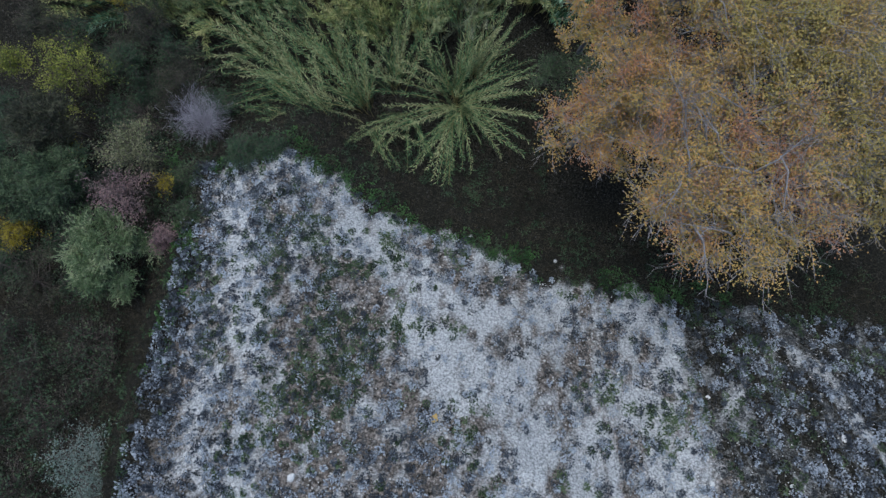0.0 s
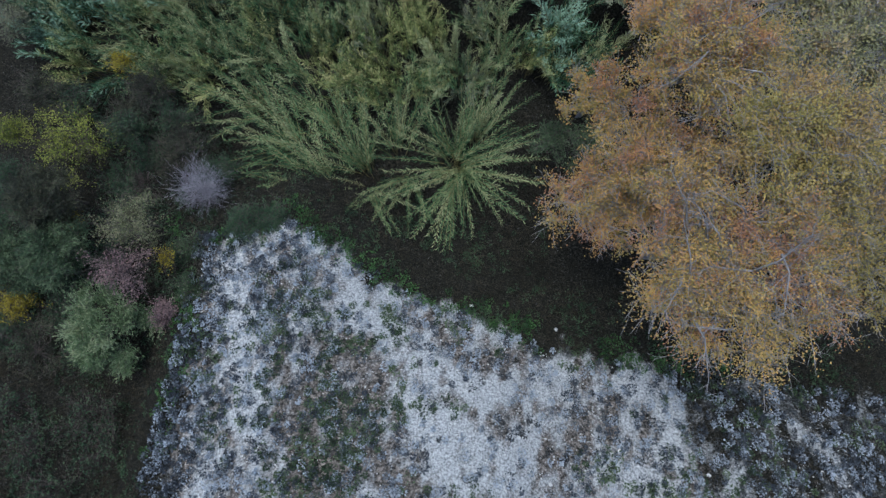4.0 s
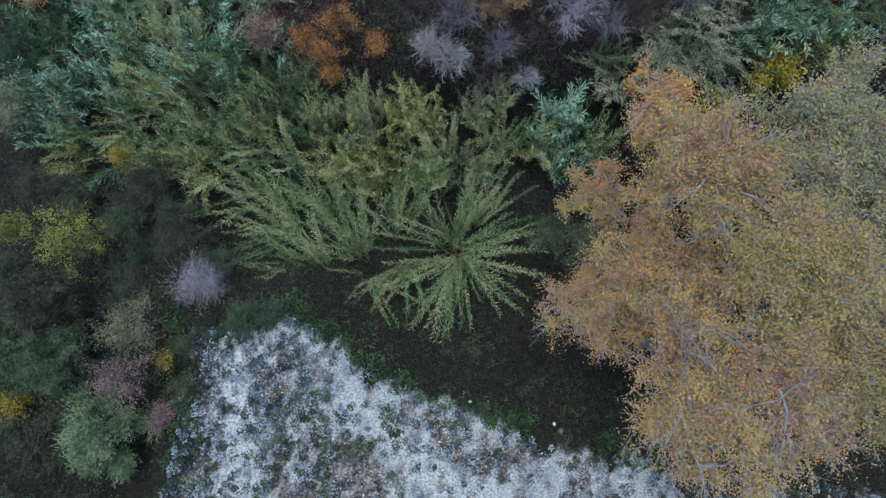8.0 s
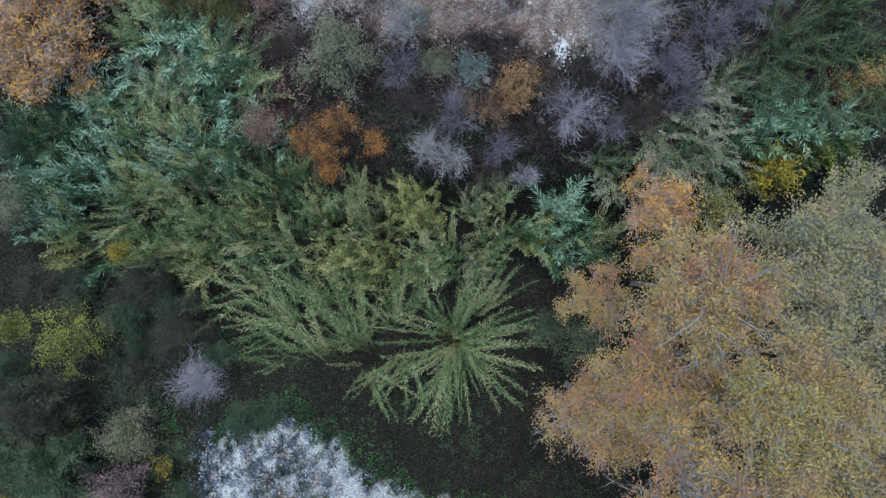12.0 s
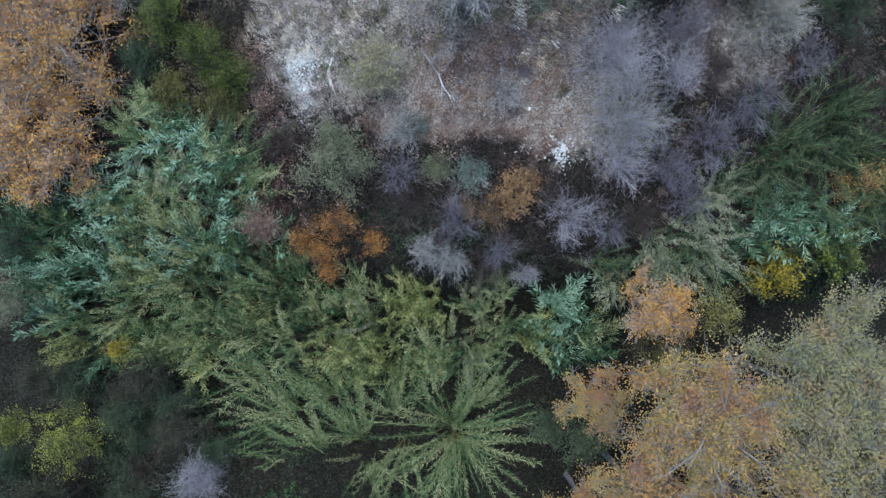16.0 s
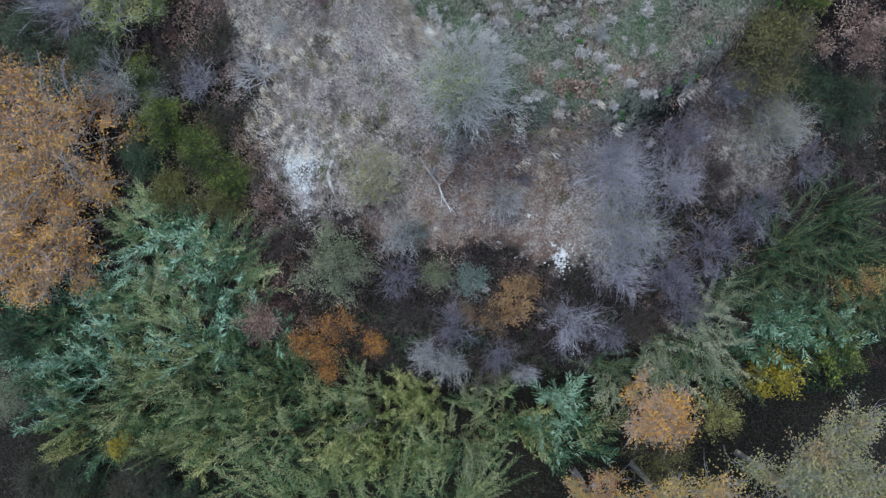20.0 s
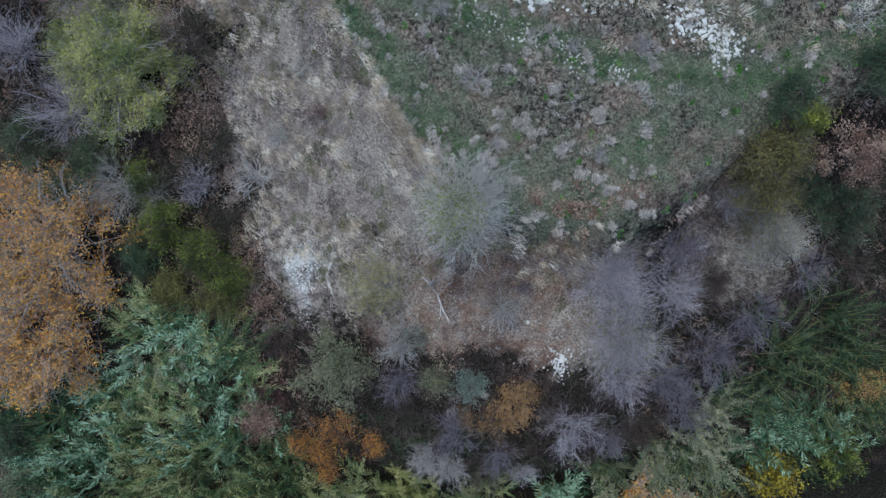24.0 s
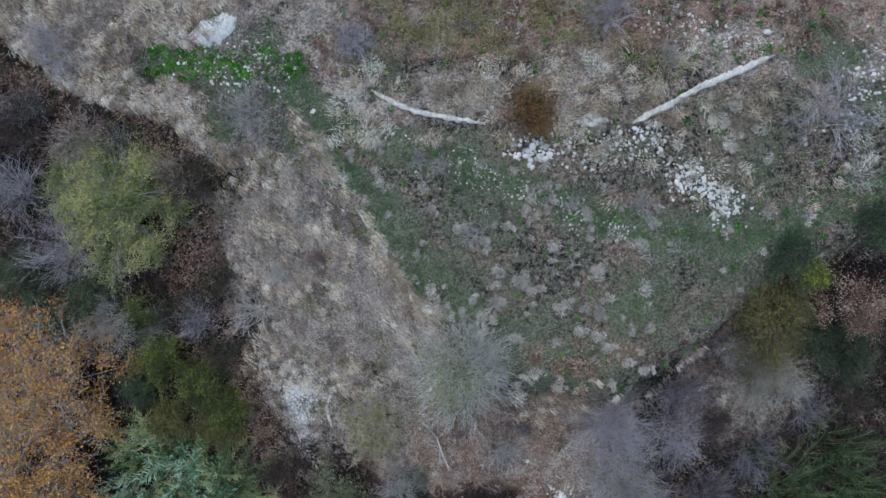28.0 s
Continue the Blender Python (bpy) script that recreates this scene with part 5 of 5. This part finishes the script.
stuff("yellow_herbs", domes(fx[k14], fy[k14], rs, 44, 0.12 + 0.2 * rs.rand(k14.sum()), 0.25, 0.14, 0.011), M_HERB_YELLOW, "yellow-green herbs at the back of the terrace", "herbs")
k6 = terr & (rs.rand(len(fx)) < 0.28 * cv[:, 1])
stuff("terrace_green_grass", domes(fx[k6], fy[k6], rs, 22, 0.08 + 0.08 * rs.rand(k6.sum()), 0.05, 0.07, 0.02), M_GRASS, "short green grass on the terrace", "grass")
way_d = seg_dist(fx, fy, [(-5.2, 32.9), (-2.0, 30.9), (0.5, 30.3), (2.3, 29.6), (4.2, 29.0), (6.0, 28.3), (9.7, 27.7), (11.6, 28.4), (14.7, 29.4)])
edge_d = seg_dist(fx, fy, [(-4.0, 31.0), (-2.7, 29.6), (-1.4, 27.9), (-0.2, 26.4), (1.0, 25.6)])
spots = np.minimum(np.hypot((fx + 7.0) / 1.3, fy - 31.9), np.hypot((fx - 6.6) / 1.3, fy - 25.6) + 0.2)
k16 = (rs.rand(len(fx)) < 0.5 * smooth(0.75, 0.2, np.minimum(np.minimum(way_d * 1.1, edge_d), spots * 0.7) + 1.2 * (fbm(fx + 51, fy, 0.9) - 0.5)))
stuff("lane_grass", domes(fx[k16], fy[k16], rs, 26, 0.1 + 0.1 * rs.rand(k16.sum()), 0.06, 0.08, 0.012), M_LANE, "fresh green grass along the terrace path", "grass")
k7 = (rs.rand(len(fx)) < 0.014 * terr + 0.015 * (cv[:, 1] > 0.85) + 0.8 * (seg_dist(fx, fy, [(-10.2, 34.0), (-7.6, 34.0), (-4.9, 33.5)]) < 0.55) * (cv[:, 1] > 0.5) + 0.05 * ((fy > 33.4) & (fx > 3) & (fx < 11)))
stuff("bright_herbs", domes(fx[k7], fy[k7], rs, 16, 0.05 + 0.07 * rs.rand(k7.sum()), 0.06, 0.075, 0.034), M_BRIGHT, "bright green leafy herbs dotted over the terrace", "herbs")
k8 = clear & (~terr) & (rs.rand(len(fx)) < 0.6 * cv[:, 3] + 0.05 * ((fx < -8) | (fx > 7)) + 0.25 * ((fx < bank_west(fy) + 0.9) & (fx > -10.5)))
stuff("brown_litter_brush", domes(fx[k8], fy[k8], rs, 20, 0.1 + 0.1 * rs.rand(k8.sum()), 0.12, 0.12, 0.018), M_REDBROWN, "red-brown dead brush and litter", "brush")
kb = clear & (~terr) & (fx > bank_west(fy) - 0.5) & (fx < 5) & (fy > 19) & (rs.rand(len(fx)) < 0.5 * (fbm(fx + 61, fy, 1.3) > 0.52))
stuff("bank_litter", domes(fx[kb], fy[kb], rs, 18, 0.08 + 0.12 * rs.rand(kb.sum()), 0.14, 0.1, 0.018), M_BANK, "brown and grey dead herbs on the bank", "herbs")
kg = clear & (~terr) & (fx > bank_west(fy) - 0.3) & (fx < 6) & (fy > 19) & (rs.rand(len(fx)) < 0.3 * (fbm(fx + 81, fy, 1.0) > 0.57))
stuff("bank_herbs", domes(fx[kg], fy[kg], rs, 22, 0.08 + 0.1 * rs.rand(kg.sum()), 0.14, 0.07, 0.024), M_GGREEN, "dull green herbs scattered on the bank", "herbs")
kd = clear & (~terr) & (rs.rand(len(fx)) < 0.5 * ((fy + 3.4 * (fbm(fx + 7, fy, 1.9) - 0.5) + 0.12 * (fx - 1) < 18.6) | (fx > 8.5) | (fx < bank_west(fy) - 1.8)) * (fbm(fx + 44, fy, 1.2) > 0.4))
stuff("dark_litter_brush", domes(fx[kd], fy[kd], rs, 26, 0.1 + 0.14 * rs.rand(kd.sum()), 0.2, 0.18, 0.007), M_DARKLITTER, "dark purple brown dead brush in the gully", "brush")
k9 = (~terr) & (rs.rand(len(fx)) < 0.009) & (cv[:, 3] < 0.3) & (fbm(fx + 4, fy, 2.4) > 0.46) & (fy < 31)
scrub("leafless_scrub", fx[k9], fy[k9], M_TWIG, "low grey leafless scrub on the bank", 90, high=0.45, thick=0.006)
k10 = (~terr) & (rs.rand(len(fx)) < 0.012 * ((fy < 18) | (fx < -9) | (fx > 8))) & (fbm(fx, fy + 14, 2.0) > 0.42)
scrub("dark_scrub", fx[k10], fy[k10], M_DARKTWIG, "low dark leafless scrub in the gully", 91, high=0.8, thick=0.007)
k11 = terr & (rs.rand(len(fx)) < 0.008 + 0.05 * (fy > 34.6)) & (fbm(fx + 30, fy, 1.8) > 0.5)
scrub("terrace_scrub", fx[k11], fy[k11], M_TWIG, "low grey scrub on the terrace", 92, high=0.35, thick=0.007)

# tussocks on the terrace, one by one
TUSS = []
for sd in range(5):
    r2 = np.random.RandomState(700 + sd)
    TUSS.append(mesh_from("grass_tussock", *domes(r2.normal(size=4) * 0.11, r2.normal(size=4) * 0.09, r2, 60, np.array([0.13, 0.07, 0.1, 0.05]), 0.12, 0.15, 0.008, out=0.9, lean=r2.normal(size=(4, 3)) * 0.5, zs=np.zeros(4))))
    TUSS[-1].materials.append(M_TUSSOCK)
tx, ty = scatter(-3, 13, 22.5, 33, 3.0, rs)
want = (ty > brink_line(tx) + 0.2) & (rs.rand(len(tx)) < 0.3 + 0.55 * smooth(3.0, 1.2, np.hypot((tx - 2.6) / 1.6, ty - 26.6)) + 0.3 * smooth(1.6, 0.8, np.hypot((tx - 5.0) / 2, ty - 23.6)))
for x, y in list(zip(tx[want], ty[want]))[:290]:
    ob = part("grass_tussock", TUSS[rs.randint(5)], M_GREYGRASS)
    ob.location = (x, y, float(gz(x, y)))
    ob.rotation_euler = (0, 0, rs.rand() * 6.28)
    ob.scale = (0.48 + 0.6 * rs.rand() ** 1.5,) * 3
    tagged(ob, "grey tussock of dry grass on the green terrace", "grass tussock", "terrace tussocks")

# ======== stones ========
STONES = []
for sd in range(7):
    bm = bmesh.new()
    bmesh.ops.create_icosphere(bm, subdivisions=1, radius=0.5)
    r2 = np.random.RandomState(800 + sd)
    for v in bm.verts:
        v.co = Vector((v.co.x * (1 + 0.5 * r2.rand()), v.co.y * (0.8 + 0.4 * r2.rand()), v.co.z * (0.55 + 0.3 * r2.rand()))) * (0.8 + 0.35 * r2.rand())
    me = bpy.data.meshes.new("white_stone")
    bm.to_mesh(me)
    bm.free()
    me.materials.append(M_STONE)
    STONES.append(me)
ROCKV = [np.array([v.co[:] for v in me.vertices]) for me in STONES]
ROCKF = np.array([p.vertices[:] for p in STONES[0].polygons])


def stone(x, y, size, label="pale limestone block lying on the ground", group="white stones"):
    ob = part("white_stone", STONES[rs.randint(7)], M_STONE)
    ob.location = (x, y, float(gz(x, y)) + size * 0.12)
    ob.rotation_euler = (rs.normal() * 0.15, rs.normal() * 0.15, rs.rand() * 6.28)
    ob.scale = (size * 0.85, size * 0.8, size * 0.7)
    tagged(ob, label, "stone", group)


def stones_between(x0, y0, x1, y1, n, spread, lo, hi):
    for k in range(n):
        u = rs.rand()
        stone(x0 + (x1 - x0) * u + rs.normal() * spread, y0 + (y1 - y0) * u + rs.normal() * spread, lo + (hi - lo) * rs.rand() ** 2)


stones_between(2.5, 30.5, 3.5, 30.8, 50, 0.2, 0.1, 0.3)
stones_between(-3.8, 32.0, 0.5, 30.4, 12, 0.15, 0.06, 0.13)
stones_between(3.6, 31.0, 7.6, 30.9, 40, 0.36, 0.07, 0.22)
stones_between(7.8, 30.1, 8.7, 29.5, 46, 0.3, 0.07, 0.2)
stones_between(8.6, 29.3, 9.9, 28.6, 64, 0.26, 0.07, 0.2)
stones_between(-9.2, 34.0, -5.0, 33.5, 46, 0.35, 0.07, 0.2)
stones_between(7.4, 35.0, 10.0, 34.4, 14, 0.35, 0.06, 0.18)
stones_between(13.6, 31.8, 14.6, 34.0, 8, 0.4, 0.07, 0.2)
for x, y, size in ((7.0, -6.8, 0.36), (13.5, -6.4, 0.28), (0.56, -5.9, 0.2), (1.1, 0.5, 0.2), (4.5, -0.5, 0.2), (2.2, -3.7, 0.22), (5.2, -5.0, 0.2), (3.6, -5.2, 0.18), (9.3, -5.2, 0.2), (6.3, -4.5, 0.2), (-4.6, -6.9, 0.3),
                   (8.7, -7.6, 0.26), (11.2, -7.6, 0.2), (-5.6, 23.9, 0.16), (-3.3, 23.6, 0.16), (1.6, 19.4, 0.2), (3.3, 19.6, 0.22), (2.2, 18.6, 0.18), (10.8, 34.6, 0.3), (-4.1, 32.0, 0.2)):
    stone(x, y, size, "single pale limestone block on open ground", "single stones")


def grit(name, xs, ys, sizes, label):
    V, Fc = [], []
    for n, (x, y, s0) in enumerate(zip(xs, ys, sizes)):
        c, w = math.cos(n * 2.4), math.sin(n * 2.4)
        v = ROCKV[n % 7] * s0
        V.append(np.stack([v[:, 0] * c - v[:, 1] * w + x, v[:, 0] * w + v[:, 1] * c + y, v[:, 2] + float(gz(x, y))], -1))
        Fc.append(ROCKF + n * len(v))
    stuff(name, (np.concatenate(V), np.concatenate(Fc)), M_STONE, label, "gravel")


sx, sy = scatter(-10.5, 15, -10, 3.5, 40, rs)
sk = (sy < foot_line(sx) - 0.2) & (sx > west_edge(sy)) & (rs.rand(len(sx)) < 0.15 + 0.7 * (fbm(sx, sy, 3.0) > 0.5))
grit("slope_gravel", sx[sk], sy[sk], 0.025 + 0.055 * rs.rand(sk.sum()) ** 3, "white limestone gravel strewn over the chalk slope")
u = rs.rand(420)
grit("path_gravel", 0.4 + 5.8 * u + rs.normal(size=420) * 0.35, 30.3 - 2.3 * u + rs.normal(size=420) * 0.3, 0.04 + 0.06 * rs.rand(420) ** 2, "small white stones strewn along the terrace path")
for nm, x0, y0, x1, y1, cnt, spr in (("stone_chips", 7.9, 30.1, 9.9, 28.7, 260, 0.3), ("stone_chips", 2.6, 30.9, 7.6, 30.9, 240, 0.4), ("stone_chips", -8.6, 34.0, -5.0, 33.4, 220, 0.4), ("stone_chips", 13.4, 31.4, 14.6, 34.2, 160, 0.5), ("stone_chips", 7.0, 35.0, 10.4, 34.2, 140, 0.4)):
    u = rs.rand(cnt)
    grit(nm, x0 + (x1 - x0) * u + rs.normal(size=cnt) * spr, y0 + (y1 - y0) * u + rs.normal(size=cnt) * spr, 0.04 + 0.1 * rs.rand(cnt) ** 2, "small white stone chips among larger stones")
n = 900
which = rs.choice(4, n, p=[0.5, 0.15, 0.25, 0.1])
cx = np.array([-5.6, -4.8, -5.4, -4.6])[which] + rs.normal(size=n) * np.array([0.36, 0.22, 0.24, 0.14])[which]
cyy = np.array([21.8, 22.4, 20.4, 21.5])[which] + rs.normal(size=n) * np.array([0.3, 0.2, 0.4, 0.4])[which]
grit("gully_gravel", cx, cyy, 0.03 + 0.06 * rs.rand(n) ** 2, "white gravel spilled in the gully")
grit("bank_gravel", 4.5 + rs.normal(size=300) * np.where(rs.rand(300) < 0.65, 0.16, 1.2), 18.0 + rs.normal(size=300) * 0.32, 0.03 + 0.08 * rs.rand(300) ** 2, "white gravel between leafless bushes")
grit("east_gravel", 12.9 + rs.normal(size=160) * 0.5, 24.0 + rs.normal(size=160) * 0.4, 0.03 + 0.06 * rs.rand(160) ** 2, "pale gravel on the eastern bank")


# ======== chalk ledges on the terrace ========
def chalk_ledge(pts, wide, high, label, seed):
    """A low broken chalk face: a ridge with a ragged top along a line."""
    r2 = np.random.RandomState(seed)
    P = []
    for (ax, ay), (bx, by) in zip(pts[:-1], pts[1:]):
        k = max(2, int(math.hypot(bx - ax, by - ay) / 0.09))
        P += [(ax + (bx - ax) * i / k, ay + (by - ay) * i / k) for i in range(k)]
    P = np.array(P + [pts[-1]])
    t = np.gradient(P, axis=0)
    nrm = np.stack([-t[:, 1], t[:, 0]], -1)
    nrm /= np.linalg.norm(nrm, axis=1, keepdims=True)
    taper = np.minimum(1, np.minimum(np.arange(len(P)), np.arange(len(P))[::-1]) / 6 + 0.15)
    offs, lift = np.array([-0.5, -0.38, 0.0, 0.36, 0.5]), np.array([-0.05, 0.9, 0.75, 1.0, -0.05])
    V = np.zeros((len(P), 5, 3))
    for j in range(5):
        w = wide * taper * (0.75 + 0.5 * vnoise(np.arange(len(P)) * 1.0, j * 9.0 + seed, 2.5))
        xy = P + nrm * (offs[j] * w)[:, None] + r2.normal(size=P.shape) * 0.022
        V[:, j, :2] = xy
        V[:, j, 2] = gz(xy[:, 0], xy[:, 1]) + lift[j] * high * (0.6 + 0.8 * r2.rand(len(P)))
    i = (np.arange(len(P) - 1)[:, None] * 5 + np.arange(4)[None]).ravel()
    ob = part("chalk_ledge", mesh_from("chalk_ledge", V.reshape(-1, 3), np.stack([i, i + 5, i + 6, i + 1], -1)), M_EARTH if "earth" in label else (M_STONE if wide > 0.4 else M_CHALK))
    tagged(ob, label, "chalk ledge", "chalk ledges")


chalk_ledge([(-2.2, 32.7), (-1.4, 32.25), (-0.3, 31.9), (1.5, 31.6)], 0.17, 0.1, "thin white chalk ledge in dry terrace grass", 3)
chalk_ledge([(6.35, 31.6), (7.5, 32.2), (8.8, 32.9), (10.0, 33.4), (11.0, 33.85)], 0.22, 0.1, "long white chalk ledge in dry terrace grass", 4)
chalk_ledge([(4.5, 31.65), (5.0, 31.75), (5.6, 31.7)], 0.5, 0.06, "broken white chalk patch beside stones", 5)
chalk_ledge([(-8.7, 34.85), (-7.8, 35.0), (-6.7, 35.15)], 0.8, 0.1, "oval white chalk patch by green grass", 6)
chalk_ledge([(-5.1, 22.9), (-4.75, 22.7), (-4.4, 22.3), (-4.15, 21.9), (-4.45, 21.2), (-4.1, 20.4)], 0.1, 0.06, "thin broken chalk rim beside white gravel", 15)
chalk_ledge([(10.0, 22.5), (9.4, 22.3), (9.0, 21.9)], 0.22, 0.08, "small white chalk ledge on the bank", 7)

for n, pts in enumerate(([(-4.3, 31.3), (-3.5, 30.2), (-2.9, 29.3)], [(-2.8, 29.1), (-2.1, 28.0), (-1.6, 27.1)], [(-1.5, 26.9), (-1.0, 26.1), (-0.4, 25.3)], [(-9.4, 32.3), (-8.6, 31.5), (-8.3, 30.8)])):
    chalk_ledge(pts, (0.16, 0.2, 0.3, 0.22)[n], 0.07, "pale eroded earth edge along the terrace brink", 8 + n)

# ======== dead wood and a scrap of board ========
def dead_limb(x, y, seed):
    r2 = np.random.RandomState(seed)
    z = float(gz(x, y))
    e = empty("fallen_limb", x, y, z + 0.16, "pale forked dead limb lying on rusty ground", "dead wood")
    st, lv = grow(np.zeros((3, 3)), unit(np.array([[0.3, -0.85, 0.1], [-0.65, 0.85, 0.2], [0.55, 0.55, 0.15]])), np.array([0.85, 0.95, 0.7]), np.full(3, 0.045), (3, 2), r2, bend=0.45, spread=0.5, ratio=0.5, lift=0.02)
    part("limb", mesh_from("limb", *rods(*st)), M_TWIG, e)


dead_limb(-0.05, 20.65, 5)

bm = bmesh.new()
bmesh.ops.create_cube(bm, size=1.0)
bmesh.ops.scale(bm, vec=(0.3, 0.22, 0.05), verts=bm.verts)
bmesh.ops.bevel(bm, geom=list(bm.edges), offset=0.012, segments=2, affect="EDGES")
for v in bm.verts:
    v.co.x += 0.05 * math.sin(9 * v.co.y)
me = bpy.data.meshes.new("board_scrap")
bm.to_mesh(me)
bm.free()
ob = part("board_scrap", me, M_CARD)
ob.location = (-0.3, -5.35, float(gz(-0.3, -5.35)) + 0.05)
ob.rotation_euler = (0.1, 0.05, 0.6)
tagged(ob, "yellowish scrap of board lying on the chalk slope", "board")
